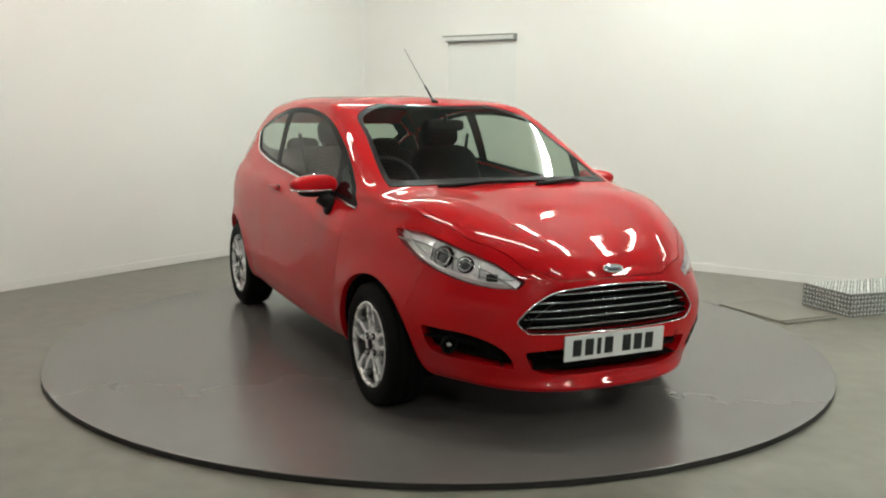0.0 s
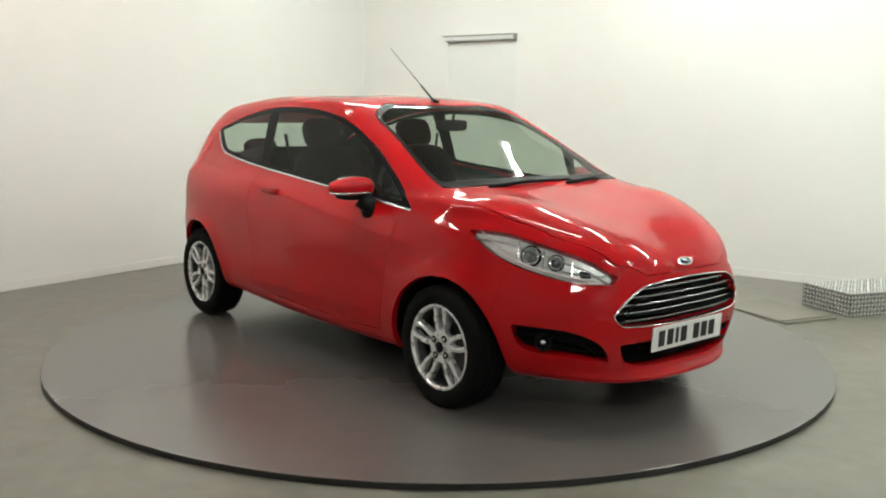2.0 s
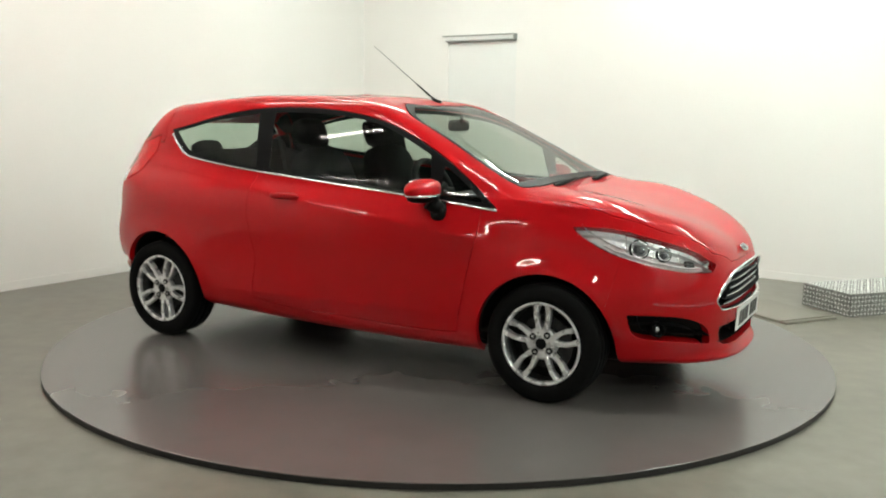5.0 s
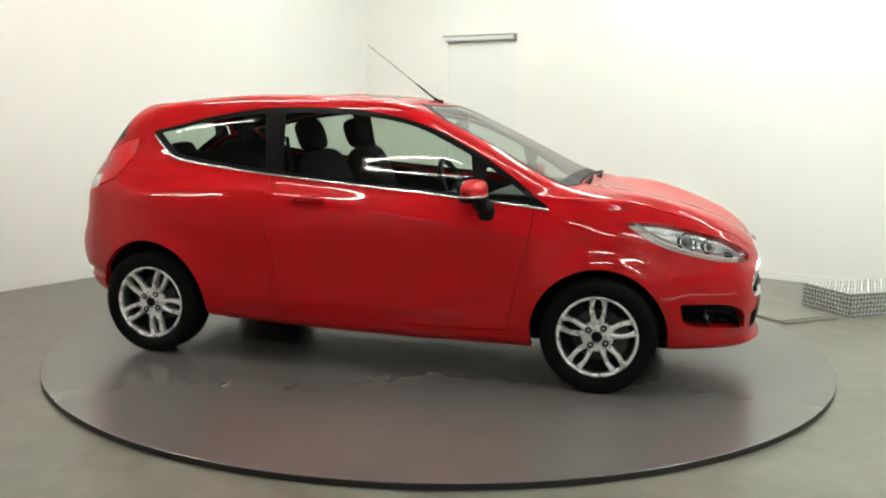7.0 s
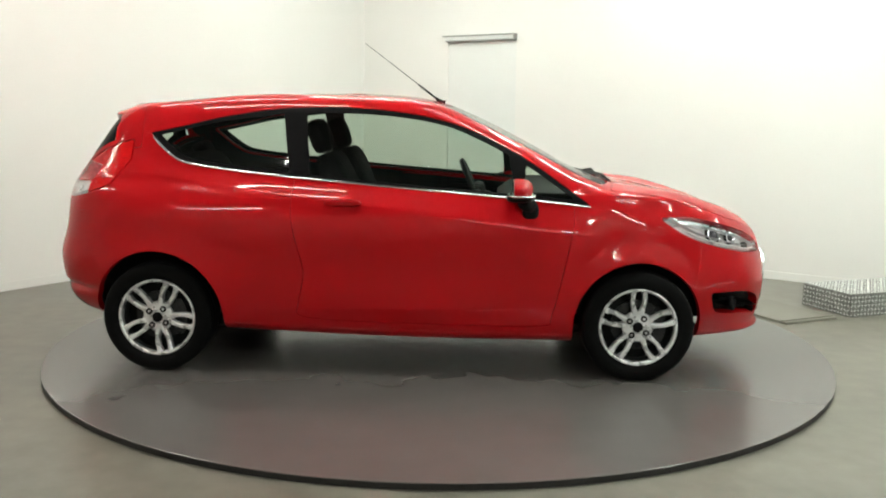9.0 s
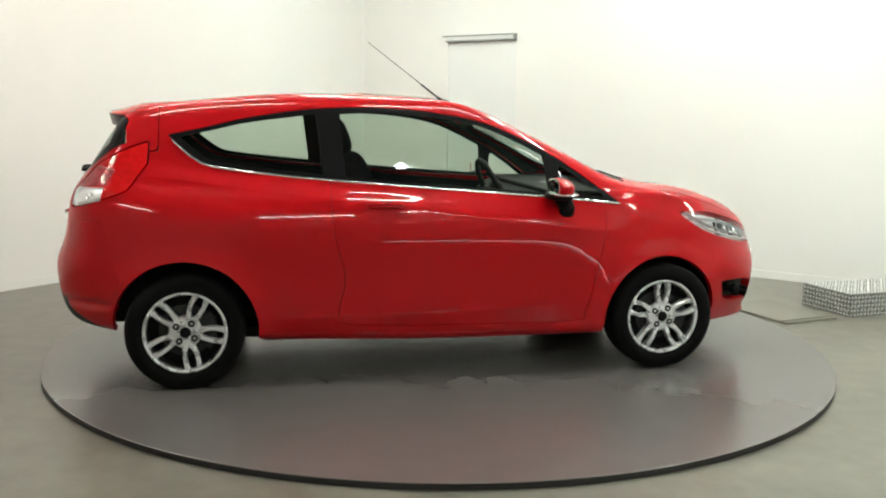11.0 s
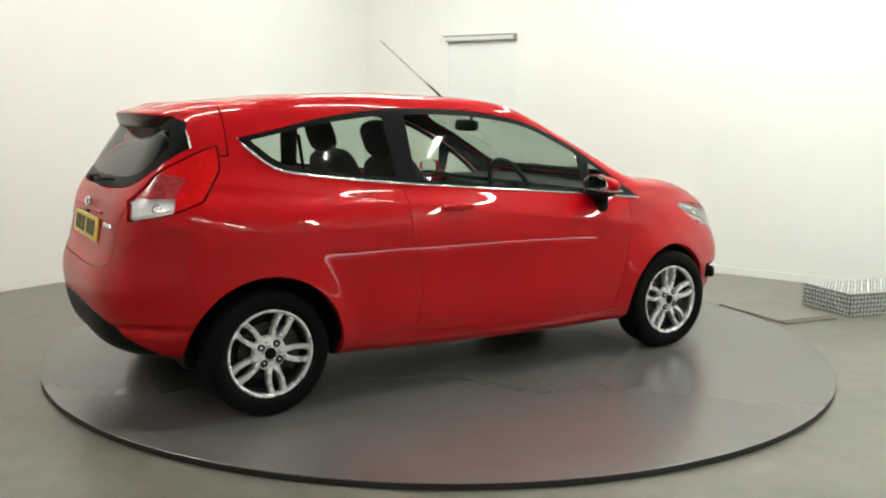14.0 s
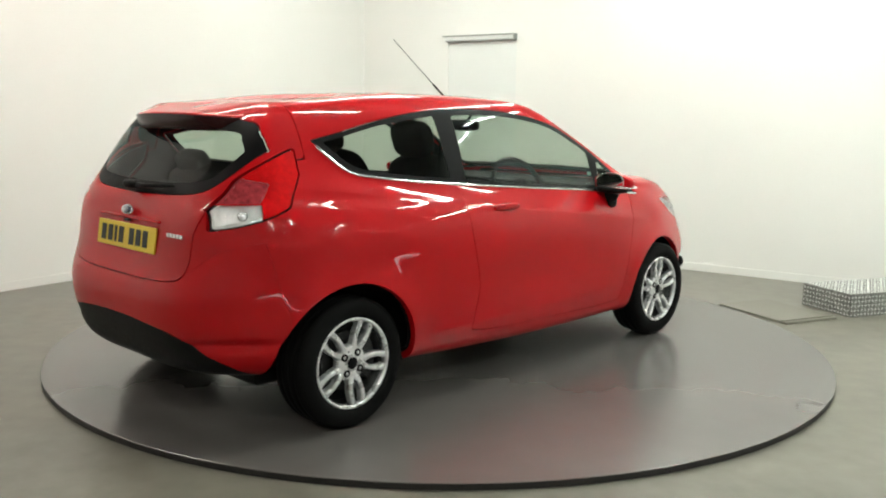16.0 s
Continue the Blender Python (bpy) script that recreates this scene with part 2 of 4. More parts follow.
def build_door():
    d0, d1, dz = DOOR_X0, DOOR_X1, DOOR_H
    door = thing("door_1", "closed flat white door under a steel track", "door", ROOM, kind="structure")
    part("leaf", boxed(d0 + 0.002, d1 - 0.002, 0.006, 0.046, FLOOR_Z + 0.006, dz - 0.004), DOORPAINT, door, bevel=0.003)
    # track over the door: two thin lips with a channel between
    t = thing("door_track", "grey steel sliding track over the white door", "door track", ROOM)
    part("channel", boxed(d0 - 0.02, d1, -0.045, 0.0, dz + 0.012, dz + 0.05), DOORPAINT, t, "pale channel face", bevel=0.003)
    part("upper_lip", boxed(d0 - 0.045, d1 + 0.004, -0.06, 0.0, dz + 0.05, dz + 0.062), STEEL, t, bevel=0.002)
    part("lower_lip", boxed(d0 + 0.0, d1 + 0.004, -0.06, 0.0, dz + 0.0, dz + 0.012), STEEL, t, bevel=0.002)
    part("end_stop", boxed(d1 - 0.008, d1 + 0.004, -0.058, 0.0, dz + 0.012, dz + 0.05), STEEL, t)


def build_lights():
    """Rows of fluorescent battens under the ceiling, warm ones over one side."""
    # the last six battens, from (-1.9, 0.5) on, are added fill for walls and flank
    spots = ((1.45, 1.75, 97, 0), (1.95, 0.0, 105, 0), (2.95, -4.0, -36, 0), (-3.0, -5.0, 0, 1), (-4.2, -2.0, 0, 1), (5.2, -0.6, -36, 0),
             (-1.5, -1.2, 0, 1), (0.6, -1.2, 0, 0), (-1.9, 0.5, 0, 1), (-0.5, 2.4, 0, 0), (3.5, 0.1, -36, 0), (0.6, -6.4, 0, 0), (4.1, -2.7, -36, 0), (2.1, -5.9, -36, 0))
    made = {}
    for x, y, turn, warm in spots:
        m = pose(x, y, HEIGHT, 0, 0, turn)
        if warm not in made:
            b = made[warm] = thing("ceiling_light", "lit warm white fluorescent batten under the ceiling" if warm else "lit cool white fluorescent batten under the ceiling", "ceiling light", m, group="fluorescent battens")
            part("housing", boxed(-0.78, 0.78, -0.075, 0.075, -0.06, 0.0), HOUSING, b, bevel=0.006)
            part("diffuser", boxed(-0.735, 0.735, -0.036, 0.036, -0.105, -0.06), TUBE_WARM if warm else TUBE, b, "glowing diffuser", bevel=0.02)
            for dx in (-0.75, 0.75):
                part("end_cap", boxed(dx - 0.015, dx + 0.015, -0.075, 0.075, -0.125, -0.06), HOUSING, b)
        else:
            copy_thing(made[warm], m)


RADIUS = 2.258


def build_turntable():
    t = thing("turntable", "round grey painted car turntable with black edge", "turntable", pose(-0.007, 0.016, 0))
    part("deck", lathe(bmesh.new(), [(0.02, -0.014), (1.0, -0.014), (RADIUS - 0.004, -0.014), (RADIUS - 0.004, -0.004), (RADIUS, -0.004), (RADIUS, -0.002), (RADIUS - 0.002, 0.0)] + [(r, 0.0) for r in (2.1, 1.8, 1.5, 1.2, 0.9, 0.6, 0.3, 0.1, 0.02)], "z", 128), DISC, t)
    part("edge_skirt", lathe(bmesh.new(), [(RADIUS - 0.1, FLOOR_Z + 0.001), (RADIUS - 0.001, FLOOR_Z + 0.001), (RADIUS - 0.001, -0.0045), (RADIUS - 0.0035, -0.0045), (RADIUS - 0.0035, -0.015), (RADIUS - 0.1, -0.015)], "z", 192, close=True), RIMDARK, t, "black rubber edge")
    return t


def chequer_box(name, label, corner, ax, sx, sy, h, tread=0.031):
    """A ramp block of chequer plate with raised lozenges on top and sides."""
    m = Matrix.Translation(corner) @ Matrix.Rotation(ax, 4, "Z")
    r = thing(name, label, "ramp", m)
    part("block", boxed(0, sx, 0, sy, 0, h), CHEQUER, r, bevel=0.006)

    def studs(nx, ny, place):
        bm = bmesh.new()
        for i in range(nx):
            for j in range(ny):
                a = (i + j) % 2 * 90 + 45
                c, s = math.cos(radians(a)), math.sin(radians(a))
                u0, v0 = (i + 0.5) * tread, (j + 0.5) * tread
                out = [place(u0 + c * du - s * dv, v0 + s * du + c * dv, 0.0) for du, dv in ((-0.0145, 0), (0, -0.0055), (0.0145, 0), (0, 0.0055))]
                top = place(u0, v0, 0.005)
                vs = [bm.verts.new(p) for p in out]
                t = bm.verts.new(top)
                for k in range(4):
                    bm.faces.new((vs[k], vs[(k + 1) % 4], t))
        bmesh.ops.recalc_face_normals(bm, faces=bm.faces)
        return bm
    part("tread", studs(int(sx / tread), int(sy / tread), lambda u, v, w: (u, v, h + w)), STUD, r)["kind"] = "stuff"
    part("tread", studs(int(sx / tread), int(h / tread), lambda u, v, w: (u, -w, v)), STUD, r)["kind"] = "stuff"
    part("tread", studs(int(sy / tread), int(h / tread), lambda u, v, w: (-w, u, v)), STUD, r)["kind"] = "stuff"
    return r


def build_clutter():
    chequer_box("ramp_block", "stacked aluminium chequer plate ramp block on the floor", (2.880, 0.790, FLOOR_Z), radians(20), 0.95, 0.47, 0.166)
    m = Matrix.Translation((2.338, 0.540, FLOOR_Z)) @ Matrix.Rotation(radians(24), 4, "Z")
    p = thing("ramp_plate", "flat grey metal ramp plate lying on the floor", "plate", m)
    part("sheet", boxed(0, 0.47, 0, 0.66, 0, 0.016), PLATE, p, bevel=0.003)
    part("lip", boxed(0.0, 0.47, 0.03, 0.05, 0.016, 0.024), PLATE, p, bevel=0.002)


# ---- car body surface ----
# each ring runs from the nose along one flank to the tail: front x, rear x, half width, squareness front and rear, five heights
RINGS = (
    (1.93, -1.78, 0.760, 2.8, 3.8, (0.188, 0.190, 0.200, 0.25, 0.26)),
    (1.995, -1.860, 0.815, 3.0, 4.0, (0.208, 0.210, 0.235, 0.28, 0.30)),
    (2.018, -1.905, 0.848, 3.6, 4.6, (0.34, 0.35, 0.39, 0.43, 0.45)),
    (2.028, -1.912, 0.860, 3.8, 4.9, (0.50, 0.51, 0.55, 0.58, 0.60)),
    (2.012, -1.855, 0.858, 3.3, 5.2, (0.62, 0.67, 0.72, 0.74, 0.71)),
    (1.980, -1.832, 0.846, 3.15, 5.6, (0.708, 0.795, 0.845, 0.875, 0.86)),
    (1.870, -1.808, 0.812, 3.15, 6.4, (0.797, 0.882, 0.905, 0.945, 0.945)),
    (1.56, -1.778, 0.784, 5.1, 7.0, (0.900, 0.942, 0.945, 0.985, 1.000)),
    (1.185, -1.752, 0.757, 7.5, 7.5, (0.984, 0.980, 0.985, 1.025, 1.045)),
    (1.105, -1.732, 0.748, 9.0, 8.0, (0.998, 0.995, 1.005, 1.045, 1.065)),
    (0.700, -1.640, 0.703, 9.5, 8.0, (1.20, 1.182, 1.18, 1.20, 1.19)),
    (0.342, -1.552, 0.647, 9.0, 7.0, (1.372, 1.350, 1.348, 1.334, 1.298)),
    (0.20, -1.525, 0.608, 6.2, 5.5, (1.424, 1.411, 1.414, 1.380, 1.348)),
    (0.00, -1.35, 0.46, 2.9, 2.8, (1.453, 1.449, 1.451, 1.402, 1.390)),
    (-0.30, -0.95, 0.001, 2.0, 2.0, (1.467, 1.462, 1.456, 1.428, 1.430)),
)
NS, NV = 200, 280
HUB_F, HUB_R, HUB_Z = 1.2445, -1.2445, 0.288


def pchip(t, Y, q):
    """Monotone cubic through rows Y at knots t, sampled at q (all rows together)."""
    h = np.diff(t)
    shape = (-1,) + (1,) * (Y.ndim - 1)
    dl = np.diff(Y, axis=0) / h.reshape(shape)
    d = np.zeros_like(Y)
    a, b = dl[:-1], dl[1:]
    w1, w2 = (2 * h[1:] + h[:-1]).reshape(shape), (h[1:] + 2 * h[:-1]).reshape(shape)
    ok = a * b > 1e-14
    d[1:-1] = np.where(ok, (w1 + w2) / (w1 / np.where(ok, a, 1) + w2 / np.where(ok, b, 1)), 0)
    d[0], d[-1] = dl[0], dl[-1]
    i = np.clip(np.searchsorted(t, q, side="right") - 1, 0, len(t) - 2)
    hh = h[i].reshape(shape)
    s = ((q - t[i]) / h[i]).reshape(shape)
    return ((1 + 2 * s) * (1 - s) ** 2 * Y[i] + s * (1 - s) ** 2 * hh * d[i] + s * s * (3 - 2 * s) * Y[i + 1] + s * s * (s - 1) * hh * d[i + 1])


def ring_points(xf, xr, w, nf, nr, zs):
    f = np.linspace(0, math.pi / 2, 1500)
    c, s = np.cos(f), np.sin(f)
    front = np.stack([xf * c ** (2 / nf), w * s ** (2 / nf)], 1)
    mid = 0.0 if xf > 0.05 else (xf + xr) / 2
    if mid:
        front[:, 0] = mid + (xf - mid) * c ** (2 / nf)
    rear = np.stack([mid + (xr - mid) * c ** (2 / nr), w * s ** (2 / nr)], 1)[::-1]
    pl = np.concatenate([front, rear[1:]])
    L = np.concatenate([[0], np.cumsum(np.hypot(*np.diff(pl, axis=0).T))])
    L /= L[-1]
    q = np.linspace(0, 1, NS + 1)
    x, y = np.interp(q, L, pl[:, 0]), np.interp(q, L, pl[:, 1])
    z = pchip(np.array([0, 0.16, 0.5, 0.84, 1.0]), np.array(zs), q)
    return np.stack([x, -y, z], 1)


def fade(v, lo, hi):
    """0 below lo, 1 above hi, smooth between."""
    t = np.clip((v - lo) / (hi - lo), 0, 1)
    return t * t * (3 - 2 * t)


def fair(a, b, value, near, na, nb):
    """Least-squares polynomial in a and b through value where near, over the whole grid."""
    terms = np.stack([a ** i * b ** j for i in range(na + 1) for j in range(nb + 1)], -1)
    k = np.linalg.lstsq(terms[near], value[near], rcond=None)[0]
    return terms @ k


def body_grid():
    R = np.stack([ring_points(*r) for r in RINGS])
    t = np.concatenate([[0], np.cumsum(np.linalg.norm(np.diff(R, axis=0), axis=2).mean(1) + 0.01)])
    G = pchip(t, R, np.linspace(0, t[-1], NV + 1))
    for _ in range(60):                # relax the skin so that reflections run evenly
        G[1:-1] = (G[:-2] + 2 * G[1:-1] + G[2:]) / 4
    flipy = np.array([1, -1, 1])
    for _ in range(12):
        W = np.concatenate([G[:, 1:2] * flipy, G, G[:, -2:-1] * flipy], 1)
        G = (W[:, :-2] + 2 * W[:, 1:-1] + W[:, 2:]) / 4
    x, y, z = G[..., 0].copy(), G[..., 1].copy(), G[..., 2].copy()
    # pressed panels are fair surfaces: one low polynomial each for flank and bonnet
    near = (-y > 0.6) & (z > 0.33) & (z < 0.99) & (x > -1.45) & (x < 1.36)
    w = fade(z, 0.36, 0.44) * fade(-z, -0.97, -0.90) * fade(x, -1.40, -1.15) * fade(-x, -1.30, -1.05) * near
    G[..., 1] = y = y + w * (fair(x / 1.4, (z - 0.65) / 0.32, y, near, 5, 5) - y)
    near = (x > 1.15) & (x < 1.945) & (z > 0.70) & (bonnet_field(x, y, z) < 0.03)
    w = fade(-bonnet_field(x, y, z), 0.0, 0.06) * fade(-x, -1.94, -1.82) * near
    G[..., 2] = z = z + w * (fair((x - 1.53) / 0.37, (y / 0.6) ** 2, z, near, 5, 3) - z)
    # full wing crests beside the bonnet
    G[..., 2] = z = z + 0.012 * np.exp(-((-y - 0.50) / 0.19) ** 2) * fade(x, 0.90, 1.35) * fade(-x, -1.80, -1.30) * fade(z, 0.70, 0.80)
    # the cabin narrows towards the tail
    G[..., 1] = y = y * (1 - 0.072 * fade(-x, 0.35, 1.36) * fade(z, 0.78, 1.20) * (1 - 0.55 * fade(-x, 1.36, 1.58)))
    flank = np.clip((-y - 0.55) / 0.15, 0, 1)
    dy = np.zeros_like(y)
    for hx in (HUB_F, HUB_R):          # wheel arch lips
        r = np.hypot(x - hx, z - HUB_Z)
        dy += 0.016 * np.exp(-((r - 0.335) / 0.075) ** 2) * (z > 0.1)
    zc = 0.868 - 0.122 * x             # shoulder line rising to the tail
    u = z - zc
    dy += 0.013 * np.where(u > 0, np.exp(-(u / 0.05) ** 2), np.exp(u / 0.075)) * np.clip((1.15 - x) / 0.4, 0, 1) * np.clip((x + 1.6) / 0.3, 0, 1)
    u = z - (0.37 + 0.02 * x)          # lower door swage
    door = np.clip((0.8 - x) / 0.2, 0, 1) * np.clip((x + 0.85) / 0.2, 0, 1)
    dy += door * (0.006 * np.where(u < 0, np.exp(-(u / 0.05) ** 2), np.exp(-u / 0.05)) - 0.003 * np.exp(-((z - 0.55) / 0.12) ** 2))
    G[..., 1] = y - dy * flank
    dent = np.exp(-((x + 1.74) / 0.13) ** 2 - ((z - 0.415) / 0.022) ** 2) * np.clip((-y - 0.42) / 0.1, 0, 1)
    G[..., 0] += 0.02 * dent           # crease on the rear bumper's corners
    G[..., 1] += 0.02 * dent
    # bonnet: raised middle with a crease along each side
    crown = fade(x, 0.90, 1.25) * fade(-x, -1.98, -1.45) * (z > 0.7)
    v = -y - (0.30 + 0.27 * (1.9 - x))
    G[..., 2] = z + crown * 0.006 * np.where(v < 0, 1.0, np.exp(-np.maximum(v, 0) / 0.09))
    # chin lip along the foot of the front bumper
    G[..., 0] += 0.055 * fade(x, 1.50, 1.85) * np.exp(-((z - 0.205) / 0.038) ** 2)
    return G


def poly_sdf(u, v, poly):
    """Signed distance to an outline, negative inside."""
    d = np.full(u.shape, 1e9)
    inside = np.zeros(u.shape, bool)
    n = len(poly)
    for i in range(n):
        (ax, ay), (bx, by) = poly[i], poly[(i + 1) % n]
        ex, ey = bx - ax, by - ay
        k = np.clip(((u - ax) * ex + (v - ay) * ey) / (ex * ex + ey * ey + 1e-12), 0, 1)
        d = np.minimum(d, np.hypot(u - ax - k * ex, v - ay - k * ey))
        cross = ((ay > v) != (by > v)) & (u < (bx - ax) * (v - ay) / ((by - ay) if abs(by - ay) > 1e-9 else 1e-9) + ax)
        inside ^= cross
    return np.where(inside, -d, d)


def smooth_poly(poly, n=6, keep=()):
    """Rounds an outline with a closed Catmull-Rom curve; keep: corners that stay sharp."""
    out, N = [], len(poly)
    P = [np.array(p, float) for p in poly]
    for i in range(N):
        p0, p1, p2, p3 = P[i - 1], P[i], P[(i + 1) % N], P[(i + 2) % N]
        if i in keep:
            p0 = p1
        if (i + 1) % N in keep:
            p3 = p2
        for k in range(n):
            t = k / n
            out.append(tuple(0.5 * (2 * p1 + (p2 - p0) * t + (2 * p0 - 5 * p1 + 4 * p2 - p3) * t * t + (3 * p1 - p0 - 3 * p2 + p3) * t ** 3)))
    return out


def clip(T, S):
    """Keeps the part of triangles T (n,3,6: place and normal) where S < 0. Returns triangles and cut edges."""
    neg = S < 0
    cnt = neg.sum(1)
    keep = [T[cnt == 3]]
    edges = []
    for c in (1, 2):
        sel = cnt == c
        if not sel.any():
            continue
        t, s, g = T[sel], S[sel], neg[sel]
        odd = np.argmax(g if c == 1 else ~g, axis=1)
        ix = np.arange(len(t))
        a, b, d = (t[ix, (odd + k) % 3] for k in range(3))
        sa, sb, sd = (s[ix, (odd + k) % 3] for k in range(3))
        pab = a + (b - a) * (sa / (sa - sb))[:, None]
        pad = a + (d - a) * (sa / (sa - sd))[:, None]
        if c == 1:
            keep.append(np.stack([a, pab, pad], 1))
            edges.append(np.stack([pab, pad], 1))
        else:
            keep.append(np.stack([pab, b, d], 1))
            keep.append(np.stack([pab, d, pad], 1))
            edges.append(np.stack([pad, pab], 1))
    E = np.concatenate(edges) if edges else np.zeros((0, 2, 6))
    return np.concatenate(keep), E


class Shell:
    """Half of the body's skin, cut piece by piece."""

    def __init__(self, G=None, T=None):
        self.lips = []
        if T is not None:
            self.rest = T
            return
        gu, gv = np.gradient(G, axis=1), np.gradient(G, axis=0)
        N = np.cross(gu, gv)
        N /= np.linalg.norm(N, axis=2, keepdims=True) + 1e-12
        flip = np.sign((N * (G - np.array([0, 0, 0.6]))).sum(2).mean())
        N *= flip
        A = np.concatenate([G, N], 2)
        a, b, c, d = A[:-1, :-1], A[:-1, 1:], A[1:, 1:], A[1:, :-1]
        one, two = np.stack([a, b, c], 2).reshape(-1, 3, 6), np.stack([a, c, d], 2).reshape(-1, 3, 6)
        self.rest = np.concatenate([one, two] if flip > 0 else [one[:, ::-1], two[:, ::-1]])

    def cut(self, field, gap=0.0, lip=0.012):
        """Takes out where field < 0; returns triangles with a lip turned inward round the cut."""
        S = field(self.rest[..., 0], self.rest[..., 1], self.rest[..., 2])
        got, e1 = clip(self.rest, S + gap)
        rest, e2 = clip(self.rest, gap - S)
        self.rest = rest
        self.lips.append(self.flange(e2, lip))
        return np.concatenate([got, self.flange(e1, lip)])

    @staticmethod
    def flange(E, depth):
        if not len(E) or not depth:
            return np.zeros((0, 3, 6))
        p, q = E[:, 0], E[:, 1]
        p2, q2 = p.copy(), q.copy()
        p2[:, :3] -= depth * p[:, 3:]
        q2[:, :3] -= depth * q[:, 3:]
        n = np.cross(q[:, :3] - p[:, :3], p[:, 3:])
        n /= np.linalg.norm(n, axis=1, keepdims=True) + 1e-12
        F = np.concatenate([np.stack([q, p, p2], 1), np.stack([q, p2, q2], 1)])
        F[..., 3:] = np.concatenate([n, n])[:, None, :]
        return F


def skin(name, T, sides, push=0.0):
    """A mesh of triangles. sides: 'right', 'left' or 'both' (mirrored and joined)."""
    T = T.copy()
    if push:
        T[..., :3] += push * T[..., 3:]
    M = T[:, ::-1].copy()
    M[..., 1] *= -1
    M[..., 4] *= -1
    T = T if sides == "right" else M if sides == "left" else np.concatenate([T, M])
    A = T.reshape(-1, 6)
    key = np.round(A, 4)
    _, first, inv = np.unique(key, axis=0, return_index=True, return_inverse=True)
    inv = inv.reshape(-1, 3)
    ok = (inv[:, 0] != inv[:, 1]) & (inv[:, 1] != inv[:, 2]) & (inv[:, 0] != inv[:, 2])
    inv = inv[ok]
    V = A[first]
    me = bpy.data.meshes.new(name)
    me.from_pydata(V[:, :3].tolist(), [], inv.tolist())
    me.polygons.foreach_set("use_smooth", np.ones(len(inv), bool))
    n = V[:, 3:] / (np.linalg.norm(V[:, 3:], axis=1, keepdims=True) + 1e-12)
    me.normals_split_custom_set_from_vertices(n.tolist())
    me.update()
    return me


# outlines seen from the side (x, z) and from the ends (y, z)
DLO = smooth_poly([(-1.315, 1.238), (-1.170, 1.115), (-1.03, 1.08), (-0.745, 1.047), (-0.449, 1.021), (-0.008, 0.986), (0.568, 0.945), (0.985, 0.905),
                   (0.742, 1.078), (0.538, 1.198), (0.272, 1.310), (-0.026, 1.365), (-0.327, 1.382), (-0.625, 1.371), (-0.918, 1.327), (-1.153, 1.272)], 4, keep=(0, 7))
QUARTER = smooth_poly([(-1.255, 1.228), (-1.14, 1.135), (-1.02, 1.098), (-0.56, 1.048), (-0.60, 1.345), (-0.916, 1.303), (-1.12, 1.258)], 4, keep=(0, 3, 4))
DOORGLASS = smooth_poly([(-0.455, 1.038), (-0.1, 1.008), (0.60, 0.956), (0.57, 1.150), (0.273, 1.285), (-0.024, 1.338), (-0.322, 1.352), (-0.478, 1.347)], 4, keep=(0, 2, 3, 7))
CORNERGLASS = [(0.655, 0.955), (0.91, 0.93), (0.70, 1.075), (0.655, 1.10)]
DOOR = smooth_poly([(-0.53, 1.03), (-0.53, 0.80), (-0.47, 0.55), (-0.50, 0.38), (-0.44, 0.305), (0.2, 0.285), (0.74, 0.285), (0.80, 0.34), (0.86, 0.60), (0.90, 0.80), (0.90, 0.925),
                    (0.5, 0.98), (0.0, 1.02)], 5, keep=(0, 10))
HEADLIGHT = smooth_poly([(1.352, 0.842), (1.52, 0.840), (1.70, 0.798), (1.85, 0.745), (1.942, 0.675), (1.938, 0.648), (1.855, 0.652), (1.70, 0.684), (1.54, 0.732), (1.43, 0.788)], 4, keep=(0, 4, 5))
TAIL = smooth_poly([(-1.403, 1.205), (-1.408, 1.100), (-1.500, 0.972), (-1.61, 0.930), (-1.785, 0.882), (-1.770, 0.965), (-1.705, 1.030), (-1.640, 1.098), (-1.51, 1.168)], 4, keep=(0, 1, 2, 4, 5))
TAIL_CLEAR = [(-1.612, 0.985), (-1.645, 0.86), (-1.82, 0.86), (-1.82, 0.982)]
TAIL_PINK = [(-1.612, 0.990), (-1.82, 0.987), (-1.82, 1.01), (-1.650, 1.086), (-1.555, 1.066)]
GRILLE = smooth_poly([(-0.455, 0.510), (-0.440, 0.537), (-0.390, 0.588), (-0.315, 0.630), (-0.22, 0.645), (0, 0.652), (0.22, 0.645), (0.315, 0.630), (0.390, 0.588), (0.440, 0.537), (0.455, 0.510), (0.425, 0.476), (0.37, 0.463), (0, 0.455), (-0.37, 0.463), (-0.425, 0.476)], 4)
INTAKE = smooth_poly([(-0.42, 0.385), (-0.34, 0.285), (0, 0.275), (0.34, 0.285), (0.42, 0.385), (0, 0.40)], 4, keep=(0, 4))
FOG = smooth_poly([(-0.738, 0.458), (-0.70, 0.352), (-0.585, 0.328), (-0.445, 0.305), (-0.50, 0.392), (-0.615, 0.450)], 4, keep=(0, 3))
REARGLASS = smooth_poly([(0, 1.325), (-0.46, 1.32), (-0.558, 1.265), (-0.612, 1.195), (-0.545, 1.085), (-0.42, 1.018), (0, 1.0), (0.42, 1.018), (0.545, 1.085), (0.612, 1.195), (0.558, 1.265), (0.46, 1.32)], 4, keep=(3, 9))
TAILGATE = smooth_poly([(0, 1.40), (-0.58, 1.40), (-0.648, 1.20), (-0.59, 1.05), (-0.505, 0.87), (-0.49, 0.72), (-0.40, 0.665), (0, 0.655), (0.40, 0.665), (0.49, 0.72), (0.505, 0.87), (0.59, 1.05), (0.648, 1.20), (0.58, 1.40)], 4)
